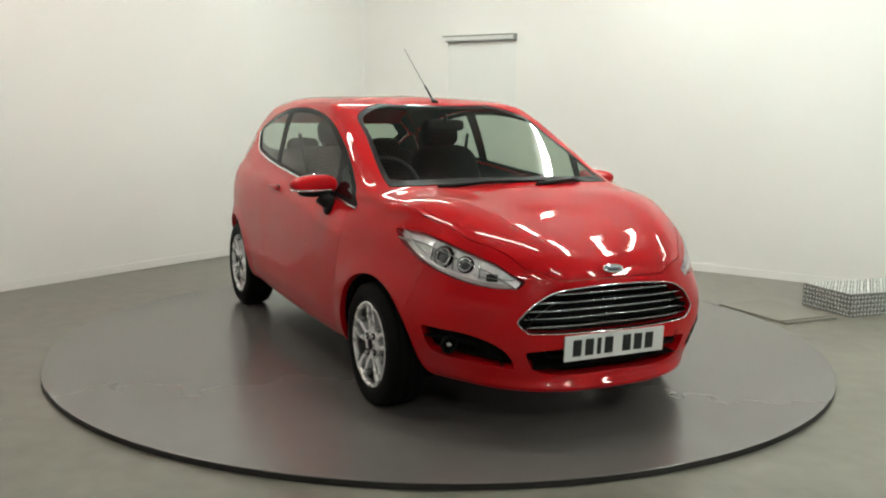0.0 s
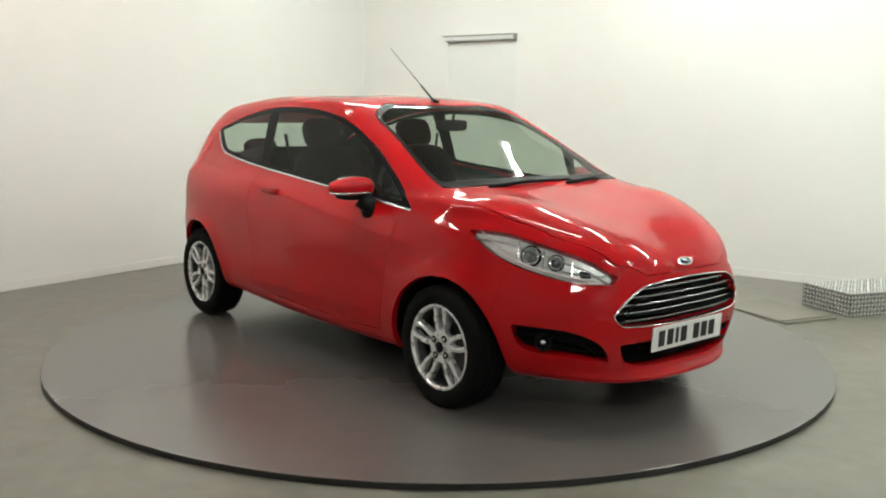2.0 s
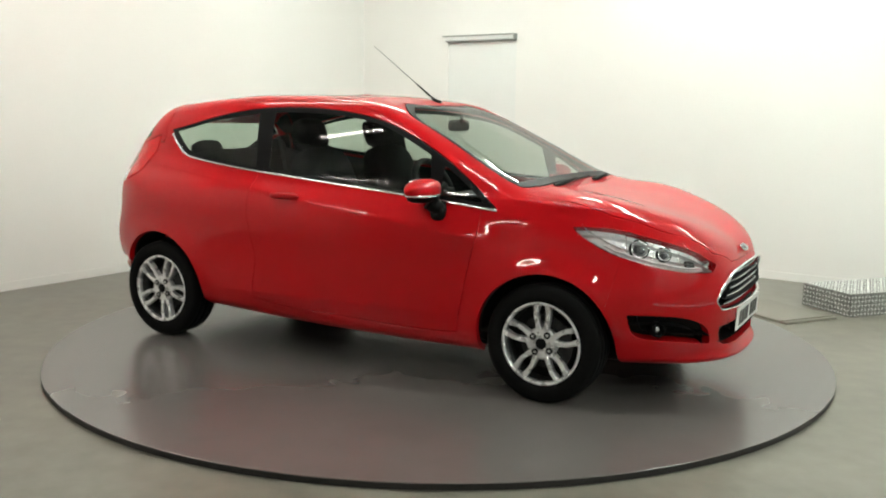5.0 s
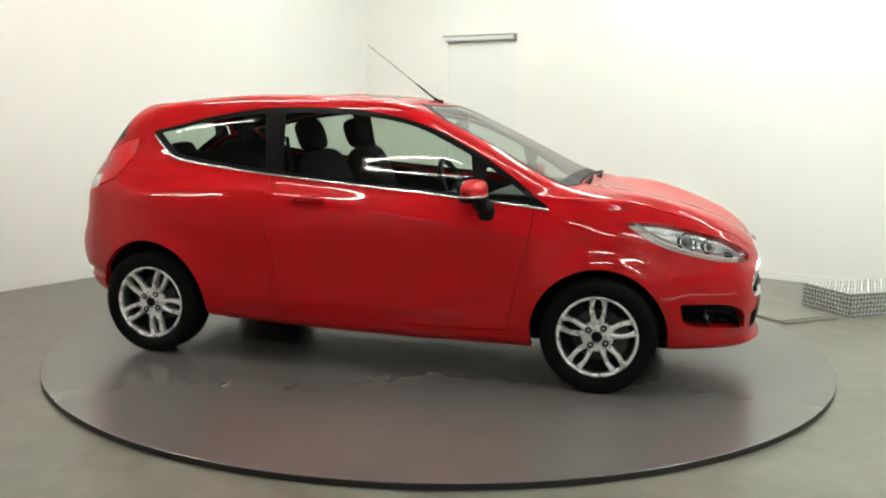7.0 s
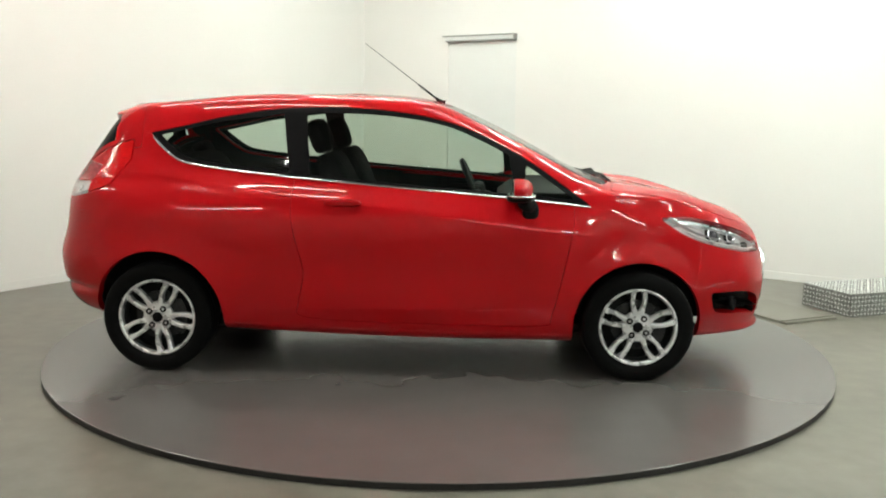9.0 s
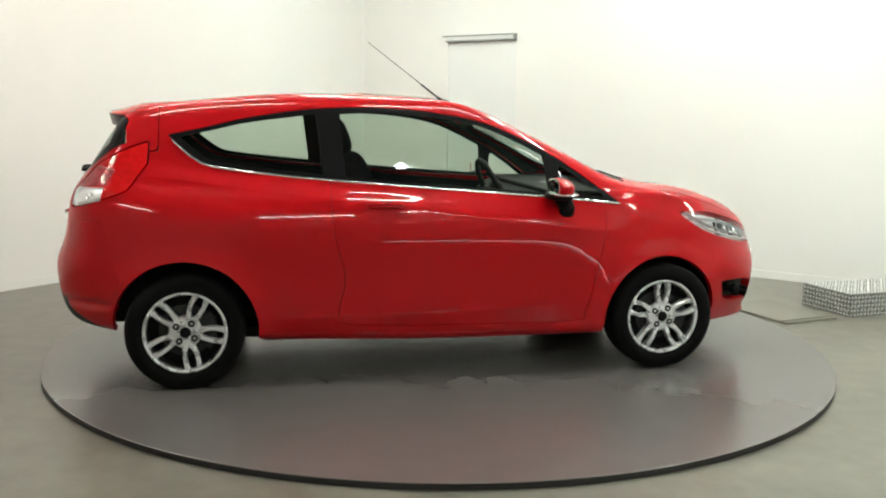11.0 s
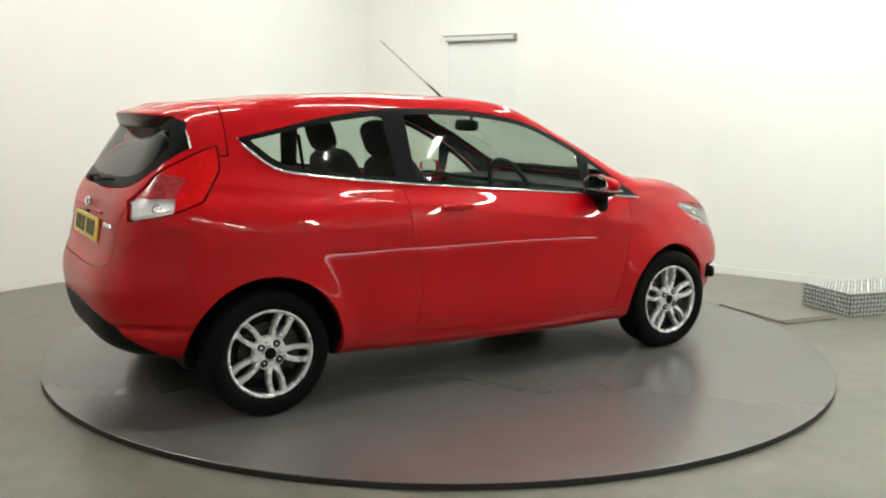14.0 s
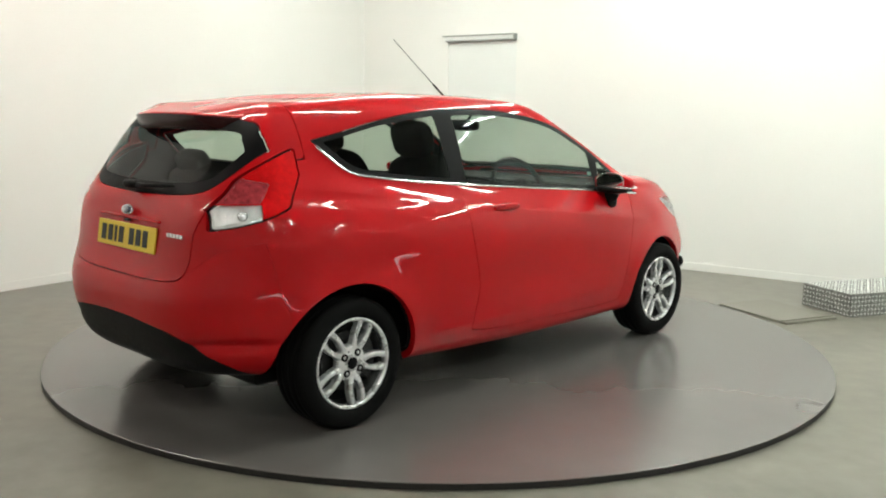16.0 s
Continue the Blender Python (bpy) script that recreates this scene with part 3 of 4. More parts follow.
DIFFUSER = smooth_poly([(0, 0.483), (-0.22, 0.475), (-0.43, 0.452), (-0.536, 0.394), (-0.604, 0.332), (-0.625, 0.27), (-0.64, 0.15), (0, 0.10), (0.64, 0.15), (0.625, 0.27), (0.604, 0.332), (0.536, 0.394), (0.43, 0.452), (0.22, 0.475)], 3)
SCREEN = smooth_poly([(0, 1.014), (-0.45, 1.010), (-0.640, 1.004), (-0.612, 1.12), (-0.570, 1.24), (-0.525, 1.35), (-0.3, 1.42), (0, 1.43), (0.3, 1.42), (0.525, 1.35), (0.570, 1.24), (0.612, 1.12), (0.640, 1.004), (0.45, 1.010)], 4, keep=(2, 12))


def side_field(poly, ymin=0.40):
    return lambda x, y, z: np.maximum(poly_sdf(x, z, poly), ymin + y)


def front_field(poly, xmin):
    return lambda x, y, z: np.maximum(poly_sdf(y, z, poly), xmin - x)


def rear_field(poly, xmax):
    return lambda x, y, z: np.maximum(poly_sdf(y, z, poly), x - xmax)


def arch_field(hx, r=0.0):
    r = r or (0.334 if hx > 0 else 0.352)
    return lambda x, y, z: np.maximum(np.hypot(x - hx, (z - HUB_Z) * np.where(z < HUB_Z, 0.0, 1.0)) - r, 0.45 + y)


def bonnet_field(x, y, z):
    edge = np.interp(x, [1.10, 1.40, 1.51, 1.73, 1.927, 1.99], [0.70, 0.668, 0.642, 0.556, 0.405, 0.26])
    return np.maximum.reduce([-y - edge, 1.165 + 0.05 * (y / 0.6) ** 2 * -1 - x, 0.676 - z])


def build_wheel(parent, hx, side, phase=90):
    """A wheel with twin-spoke alloy rim; side is -1 for the right flank."""
    wheel = new("wheel")
    wheel.parent = parent
    wheel.location = (hx, side * 0.735, HUB_Z)
    if side > 0:
        wheel.rotation_euler = (0, 0, math.pi)
    # local -y faces outward
    prof = [(0.196, 0.085), (0.230, 0.098), (0.268, 0.094), (0.284, 0.080), (0.288, 0.05), (0.285, 0.047), (0.285, 0.041), (0.288, 0.038), (0.288, 0.004), (0.285, 0.002), (0.285, -0.002), (0.288, -0.004), (0.288, -0.038), (0.285, -0.041), (0.285, -0.047), (0.288, -0.05), (0.284, -0.080), (0.268, -0.094), (0.233, -0.099), (0.203, -0.090), (0.195, -0.075), (0.195, 0.06)]
    part("tyre", lathe(bmesh.new(), prof, "y", 64, close=True), RUBBER, wheel, smooth=True)
    rim = [(0.190, -0.066), (0.197, -0.072), (0.202, -0.086), (0.200, -0.092), (0.192, -0.092), (0.186, -0.084), (0.183, -0.066)]
    rimo = part("rim", lathe(bmesh.new(), rim, "y", 64, close=True), ALLOY, wheel, smooth=True)
    # barrel split from the rim; its dark colour stands for shade between the spokes
    part("barrel", lathe(bmesh.new(), [(0.196, 0.075), (0.196, -0.066), (0.184, -0.066), (0.176, 0.05)], "y", 64, close=True), DARK_METAL, rimo, "inner barrel, darkened for the shade behind the spokes", smooth=True)
    for k in range(5):
        a0 = phase + 72 * k
        bm = bmesh.new()
        for sgn in (-1, 1):
            rows = []
            for r, off, w, d in ((0.043, 0.012, 0.016, -0.074), (0.074, 0.0155, 0.0165, -0.079), (0.090, 0.0215, 0.0125, -0.081), (0.115, 0.0285, 0.0110, -0.083), (0.142, 0.0315, 0.0110, -0.085), (0.165, 0.0300, 0.0120, -0.086), (0.179, 0.0295, 0.0150, -0.086), (0.190, 0.0300, 0.0230, -0.084)):
                a = radians(a0)
                rad, tan = Vector((math.cos(a), 0, math.sin(a))), Vector((-math.sin(a), 0, math.cos(a)))
                c = rad * r + tan * (sgn * off) + Vector((0, d, 0))
                rows.append([bm.verts.new(c + tan * u + Vector((0, v, 0))) for u, v in ((-w, 0.035), (-w, 0.006), (-w * 0.55, 0), (w * 0.55, 0), (w, 0.006), (w, 0.035))])
            for p, q in zip(rows, rows[1:]):
                for i in range(6):
                    bm.faces.new((p[i], p[(i + 1) % 6], q[(i + 1) % 6], q[i]))
            bm.faces.new(rows[0])
            bm.faces.new(rows[-1])
        bmesh.ops.recalc_face_normals(bm, faces=bm.faces)
        part("spoke", bm, ALLOY, rimo, smooth=False)
    part("hub", lathe(bmesh.new(), [(0.080, -0.045), (0.080, -0.068), (0.072, -0.076), (0.030, -0.080), (0.001, -0.080)], "y", 40), ALLOY, rimo, smooth=False)
    part("centre_cap", lathe(bmesh.new(), [(0.027, -0.078), (0.027, -0.083), (0.023, -0.086), (0.001, -0.087)], "y", 24), GLOSS, rimo, "dark centre cap", smooth=True)
    for k in range(4):
        a = radians(45 + 90 * k + 10)
        part("wheel_nut", lathe(bmesh.new(), [(0.0165, -0.074), (0.0165, -0.082), (0.0125, -0.0825), (0.0115, -0.080), (0.001, -0.080)], "y", 16, Matrix.Translation((0.052 * math.cos(a), 0, 0.052 * math.sin(a)))), GLOSS, rimo, "dark wheel nut")
        part("nut_head", lathe(bmesh.new(), [(0.008, -0.076), (0.008, -0.083), (0.006, -0.085), (0.001, -0.085)], "y", 6, Matrix.Translation((0.052 * math.cos(a), 0, 0.052 * math.sin(a)))), ALLOY, rimo, "bright nut head")
    part("brake_disc", lathe(bmesh.new(), [(0.13, -0.01), (0.13, -0.025), (0.06, -0.027), (0.001, -0.04)], "y", 40), DARK_METAL, wheel, smooth=False)
    part("drum_back", lathe(bmesh.new(), [(0.185, 0.02), (0.185, 0.0), (0.001, 0.0)], "y", 40), BLACK, wheel)
    bm = prism(bmesh.new(), [(0.07 * math.cos(radians(a)), 0.07 * math.sin(radians(a))) for a in range(-40, 41, 10)] + [(0.15 * math.cos(radians(a)), 0.15 * math.sin(radians(a))) for a in range(40, -41, -10)], 0.05, lambda u, v, w: (u, -0.05 + w, v))
    part("brake_caliper", bm, DARK_METAL, wheel)
    return wheel


def build_car():
    car = thing("car", "glossy red three-door hatchback car with silver alloy wheels", "car", pose(CAR_X, CAR_Y, 0))
    G = body_grid()
    sh = Shell(G)
    # inner skin of the cabin, 45 mm inside
    inner = sh.rest.copy()
    upper = sh.rest.copy()
    inner[..., :3] -= 0.05 * inner[..., 3:]
    # openings that leave nothing
    for hx in (HUB_F, HUB_R):
        S = arch_field(hx)(inner[..., 0], inner[..., 1], inner[..., 2])
        inner, _ = clip(inner, -S)
        T = sh.cut(arch_field(hx), 0.0, 0.03)
    # glazing and lights
    dlo = sh.cut(side_field(DLO), 0.0015, 0.012)
    panes = Shell(T=dlo)
    quarter = panes.cut(side_field(QUARTER), 0.0, 0.004)
    doorglass = panes.cut(side_field(DOORGLASS), 0.0, 0.004)
    cornerglass = panes.cut(side_field(CORNERGLASS), 0.0, 0.004)
    screen = sh.cut(lambda x, y, z: np.maximum(poly_sdf(y, z, SCREEN), 0.255 - 0.50 * y * y - x), 0.0015, 0.01)
    scr = Shell(T=screen)
    screen = scr.cut(lambda x, y, z: np.maximum(poly_sdf(y, z, SCREEN) + 0.022, 0.255 - 0.50 * y * y + 0.025 - x), 0.0, 0.0)
    rearglass = sh.cut(rear_field(REARGLASS, -1.44), 0.0015, 0.01)
    rgl = Shell(T=rearglass)
    rearglass = rgl.cut(lambda x, y, z: rear_field(REARGLASS, -1.44)(x, y, z) + 0.05, 0.0, 0.0)
    head = sh.cut(side_field(HEADLIGHT, 0.25), 0.003, 0.05)
    tail = sh.cut(side_field(TAIL, 0.3), 0.0038, 0.02)
    grille = sh.cut(front_field(GRILLE, 1.5), 0.0, 0.05)
    intake = sh.cut(front_field(INTAKE, 1.5), 0.0, 0.08)
    fog = sh.cut(front_field(FOG, 1.4), 0.0, 0.05)
    diffuser = sh.cut(rear_field(DIFFUSER, -1.2), 0.001, 0.01)
    # panels
    bonnet = sh.cut(bonnet_field, 0.0014, 0.02)
    door = sh.cut(side_field(DOOR), 0.0013, 0.02)
    hatch = sh.cut(rear_field(TAILGATE, -1.36), 0.002, 0.02)
    bumper_f = sh.cut(lambda x, y, z: np.maximum(1.50 + 0.10 * (z - 0.3) / 0.5 - x, z - 0.90), 0.0003, 0.02)
    bumper_r = sh.cut(lambda x, y, z: np.maximum(x + 1.53 + 0.25 * (z - 0.45), z - np.interp(-y, [0, 0.45, 0.62, 0.8], [0.66, 0.665, 0.80, 0.86])), 0.0003, 0.02)
    rest = np.concatenate([sh.rest] + [l for l in sh.lips])
    body = part("body_shell", skin("body_shell", rest, "both"), RED, car)
    part("bonnet", skin("bonnet", bonnet, "both"), RED, car)
    part("front_bumper", skin("front_bumper", bumper_f, "both"), RED, car)
    part("rear_bumper", skin("rear_bumper", bumper_r, "both"), RED, car)
    tg = part("tailgate", skin("tailgate", hatch, "both"), RED, car)
    part("windscreen", skin("windscreen", screen, "both"), GLASS, car, "tinted laminated windscreen").visible_shadow = False
    part("rear_window", skin("rear_window", rearglass, "both"), PRIVACY, tg, "dark tinted rear window").visible_shadow = False
    part("rear_window_border", skin("rear_window_border", rgl.rest, "both"), GLOSS, tg, "black edge of the rear window")
    part("windscreen_border", skin("windscreen_border", scr.rest, "both"), GLOSS, car, "black edge of the windscreen")
    part("lower_diffuser", skin("lower_diffuser", diffuser, "both"), BLACK, car, "black plastic lower bumper")
    for s in ("right", "left"):
        d = part("door", skin("door", door, s), RED, car)
        part("door_window", skin("door_window", doorglass, s), GLASS, d, "tinted side window").visible_shadow = False
        part("window_surround", skin("window_surround", panes.rest, s), GLOSS, car, "gloss black window surround")
        part("quarter_window", skin("quarter_window", quarter, s), GLASS, car, "tinted rear quarter window").visible_shadow = False
        part("corner_window", skin("corner_window", cornerglass, s), GLASS, car, "small fixed front window").visible_shadow = False
        build_headlight(car, head, s)
        build_tail_light(car, tail, s)
        build_fog(car, fog, s)
    build_grille(car, grille, intake)
    # cabin skin: door and side panels below the glass, pillars and roof above
    def middle(T):
        return T.mean(1)[:, :3].T
    xs, ys, zc = middle(inner)
    belt = np.where(xs < -1.4, 0.95, np.interp(xs, [-1.3, -0.45, 0.57, 1.1, 1.2], [1.05, 0.99, 0.91, 0.86, 0.80]))
    part("cabin_lining", skin("cabin_lining", inner[(zc < belt) & (xs < 1.25)], "both"), CABIN, body, "dark inner panels")
    for keep in (lambda x, y, z: 0.012 - side_field(DLO)(x, y, z), lambda x, y, z: 0.012 - np.maximum(poly_sdf(y, z, SCREEN), 0.255 - 0.50 * y * y - x),
                 lambda x, y, z: 0.012 - rear_field(REARGLASS, -1.44)(x, y, z)):
        upper, _ = clip(upper, keep(upper[..., 0], upper[..., 1], upper[..., 2]))
    xs, ys, zc = middle(upper)
    part("pillar_lining", skin("pillar_lining", upper[(zc > 0.97) & (zc < 1.40) & (xs < 1.0)], "both", -0.018), CABIN, body, "dark pillar trim")
    part("roof_lining", skin("roof_lining", upper[zc >= 1.40], "both", -0.018), LINING, body, "grey roof lining")
    build_chassis(car)
    for hx in (HUB_F, HUB_R):
        for s in (-1, 1):
            build_wheel(car, hx, s, 90 if hx > 0 else 65)
    build_details(car, tg)
    build_cabin(car)
    return car


def build_headlight(car, head, s):
    k = -1 if s == "right" else 1
    lens = part("headlight", skin("headlight", head, s), LENS, car, "clear swept-back headlight")
    lens.visible_shadow = False
    back = head.copy()
    back[..., :3] -= 0.035 * back[..., 3:]
    part("reflector", skin("reflector", back, s), BOWL, lens, "silver reflector bowl")
    # projector and main beam, each a dark bezel, a chrome ring and a glassy eye
    for x, z, r in ((1.655, 0.757, 0.040), (1.755, 0.735, 0.031)):
        m = on_skin(x, z, k, 0.022)
        bezel = part("lamp_bezel", lathe(bmesh.new(), [(r * 1.18, -0.012), (r * 1.18, 0.004), (r * 1.02, 0.006), (r * 1.02, -0.012)], "x", 28, m, close=True), GLOSS, lens, "dark lamp bezel", smooth=True)
        part("lamp_ring", lathe(bmesh.new(), [(r, -0.012), (r, 0.008), (r * 0.88, 0.011), (r * 0.76, 0.0), (r * 0.76, -0.012)], "x", 28, m, close=True), CHROME, bezel, "chrome lamp ring", smooth=True)
        part("lamp_bulb", lathe(bmesh.new(), [(r * 0.74, -0.010), (r * 0.66, 0.002), (r * 0.42, 0.010), (0.001, 0.013)], "x", 24, m), EYE_GLASS, bezel, "glassy projector", smooth=True)
    # upright chrome fins between the chambers and the dark side-lamp block near the tip
    for x, z, h in ((1.595, 0.775, 0.040), (1.708, 0.745, 0.040), (1.815, 0.712, 0.032)):
        part("reflector_fin", boxed(-0.014, 0.010, -0.003, 0.003, -h, h, on_skin(x, z, k, 0.024)), CHROME, lens, "chrome divider", bevel=0.001)
    part("side_lamp", boxed(-0.010, 0.006, -0.024, 0.024, -0.017, 0.017, on_skin(1.862, 0.688, k, 0.024)), DARK_METAL, lens, "dark side lamp block", bevel=0.003)
    # bright strip along the foot of the lamp
    xs = np.linspace(1.50, 1.90, 22)
    zs = np.interp(xs, [1.43, 1.54, 1.70, 1.855, 1.938], [0.788, 0.732, 0.684, 0.652, 0.648]) + 0.016
    rows = [on_skin(x, z, k, 0.010).translation for x, z in zip(xs, zs)]
    part("light_strip", tube(bmesh.new(), rows, 0.0055, 8), BOWL, lens, "bright daytime light strip", smooth=True)


def on_skin(x, z, k, sink):
    """Frame on the body's side at x, z, sunk below it: local x outward, z up. k: -1 right, 1 left."""
    S = SKIN.reshape(-1, 3)
    i = np.argsort((S[:, 0] - x) ** 2 + (S[:, 2] - z) ** 2 + np.where(S[:, 1] > -0.25, 1, 0))[:24]
    c = S[i].mean(0)
    n = Vector(np.linalg.svd(S[i] - c)[2][2])
    if n.y > 0:
        n = -n
    n.y *= -k
    p = Vector((c[0], -k * c[1], c[2])) - n * sink
    t = Vector((0, 0, 1)).cross(n).normalized()
    u = n.cross(t)
    return Matrix(((n.x, t.x, u.x, p.x), (n.y, t.y, u.y, p.y), (n.z, t.z, u.z, p.z), (0, 0, 0, 1)))


def build_tail_light(car, tail, s):
    sh = Shell(T=tail)
    clear = sh.cut(side_field(TAIL_CLEAR, 0.1), 0.0005, 0.004)
    pink = sh.cut(side_field(TAIL_PINK, 0.1), 0.0005, 0.004)
    lamp = part("tail_light", skin("tail_light", sh.rest, s), RED_LENS, car, "red tail light lens")
    part("reversing_lens", skin("reversing_lens", clear, s), LENS, lamp, "clear reversing lamp lens").visible_shadow = False
    part("stop_lens", skin("stop_lens", pink, s), PINK_LENS, lamp, "pale red stop lamp lens")
    back = tail.copy()
    back[..., :3] -= 0.011 * back[..., 3:]
    part("lamp_back", skin("lamp_back", back, s), BOWL, lamp, "silver lamp backing")
    # bulb cup behind the clear lens and the bright ridge under the pale one
    k = -1 if s == "right" else 1
    m = on_skin(-1.690, 0.942, k, 0.009)
    cup = part("bulb_cup", lathe(bmesh.new(), [(0.020, -0.008), (0.021, 0.002), (0.018, 0.003), (0.012, -0.004), (0.001, -0.005)], "x", 24, m), CHROME, lamp, "chrome bulb cup", smooth=True)
    part("bulb", lathe(bmesh.new(), [(0.010, -0.004), (0.010, 0.004), (0.006, 0.008), (0.001, 0.009)], "x", 14, m), BOWL, cup, "pale bulb", smooth=True)


def build_fog(car, fog, s):
    k = -1 if s == "right" else 1
    pod = part("fog_lamp_pod", skin("fog_lamp_pod", fog, s, -0.045), BLACK, car, "black fog lamp recess")
    m = Matrix.Translation((1.765, k * 0.668, 0.392)) @ Matrix.Rotation(k * radians(28), 4, "Z")
    lamp = part("fog_lamp", lathe(bmesh.new(), [(0.036, -0.03), (0.036, 0.002), (0.032, 0.005), (0.027, -0.004), (0.027, -0.03)], "x", 28, m, close=True), GLOSS, pod, "round black-rimmed fog lamp", smooth=True)
    part("fog_bowl", lathe(bmesh.new(), [(0.026, -0.006), (0.022, -0.016), (0.008, -0.024), (0.001, -0.024)], "x", 24, m), CHROME, lamp, "chrome bowl", smooth=True)


def nose_x(y, z):
    """The nose's front face."""
    return 2.02 * max(0.0, 1 - (abs(y) / 0.86) ** 3.6) ** (1 / 3.6) - 0.35 * max(0, z - 0.58) ** 1.5


def build_grille(car, grille, intake):
    back = part("grille", skin("grille", grille, "both", -0.05), BLACK, car, "black grille with chrome bars")
    part("lower_intake", skin("lower_intake", intake, "both", -0.08), BLACK, car, "black lower air intake")
    # chrome surround follows the outline
    pts = [(nose_x(y, z) + 0.004, y, z) for y, z in GRILLE]
    bm = bmesh.new()
    n = len(pts)
    rings = []
    for i, p in enumerate(pts):
        d = (Vector(pts[(i + 1) % n]) - Vector(pts[i - 1])).normalized()
        o = d.cross(Vector((1, 0, 0))).normalized()
        w = 0.0026
        rings.append([bm.verts.new(Vector(p) + o * a * w + Vector((b, 0, 0))) for a, b in ((-1, -0.02), (-1, 0.004), (0, 0.008), (1, 0.004), (1, -0.02))])
    for i in range(n):
        a, b = rings[i], rings[(i + 1) % n]
        for j in range(5):
            bm.faces.new((a[j], a[(j + 1) % 5], b[(j + 1) % 5], b[j]))
    bmesh.ops.recalc_face_normals(bm, faces=bm.faces)
    part("surround", bm, CHROME, back, "chrome grille surround", smooth=True)
    for i in range(5):
        z = 0.487 + i * 0.0335
        half = np.interp(z, [0.463, 0.505, 0.565, 0.600, 0.640], [0.385, 0.43, 0.40, 0.355, 0.23])
        ys = np.linspace(-half, half, 25)
        bm = bmesh.new()
        rows = [[bm.verts.new((nose_x(y, z) - 0.012 + a, y, z + b)) for a, b in ((-0.03, 0.004), (0.0, 0.005), (0.004, 0.0), (0.0, -0.005), (-0.03, -0.004))] for y in ys]
        for a, b in zip(rows, rows[1:]):
            for j in range(5):
                bm.faces.new((a[j], a[(j + 1) % 5], b[(j + 1) % 5], b[j]))
        bmesh.ops.recalc_face_normals(bm, faces=bm.faces)
        part("slat", bm, BAR_METAL, back, smooth=True)


def build_chassis(car):
    bm = bmesh.new()
    box(bm, -1.55, 1.62, -0.54, 0.54, 0.18, 0.25)
    box(bm, -0.88, 0.88, -0.66, 0.66, 0.19, 0.26)
    part("floor_pan", bm, BLACK, car, "black underbody", bevel=0.02)
    for hx in (HUB_F, HUB_R):
        for s in (-1, 1):
            bm = bmesh.new()
            arc = [radians(a) for a in range(0, 181, 9)]
            rows = [[bm.verts.new((hx + r * math.cos(a), s * min(y, flank_y(hx + 0.37 * math.cos(a), HUB_Z + 0.37 * math.sin(a)) - 0.03), HUB_Z + r * math.sin(a))) for y, r in ((0.815, 0.344 if hx > 0 else 0.362), (0.78, 0.372), (0.53, 0.372), (0.53, 0.0))] for a in arc]
            for a, b in zip(rows, rows[1:]):
                for j in range(3):
                    bm.faces.new((a[j], a[j + 1], b[j + 1], b[j]))
            part("wheel_arch_liner", bm, BLACK, car, "black wheel arch liner")


def bars_plate(parent, name, label, mat, m):
    """A number plate whose characters are plain bars. Local: y across, z up, x outward."""
    p = part(name, boxed(0, 0.008, -0.26, 0.26, -0.0555, 0.0555), mat, parent, label, bevel=0.003)
    p.matrix_local = m
    for i, y in enumerate((-0.198, -0.136, -0.086, -0.036, 0.058, 0.118, 0.178)):
        w = 0.010 if i == 2 else 0.021
        part("character_bar", boxed(0.0085, 0.0105, y - w, y + w, -0.035, 0.036), INK, p)
    return p


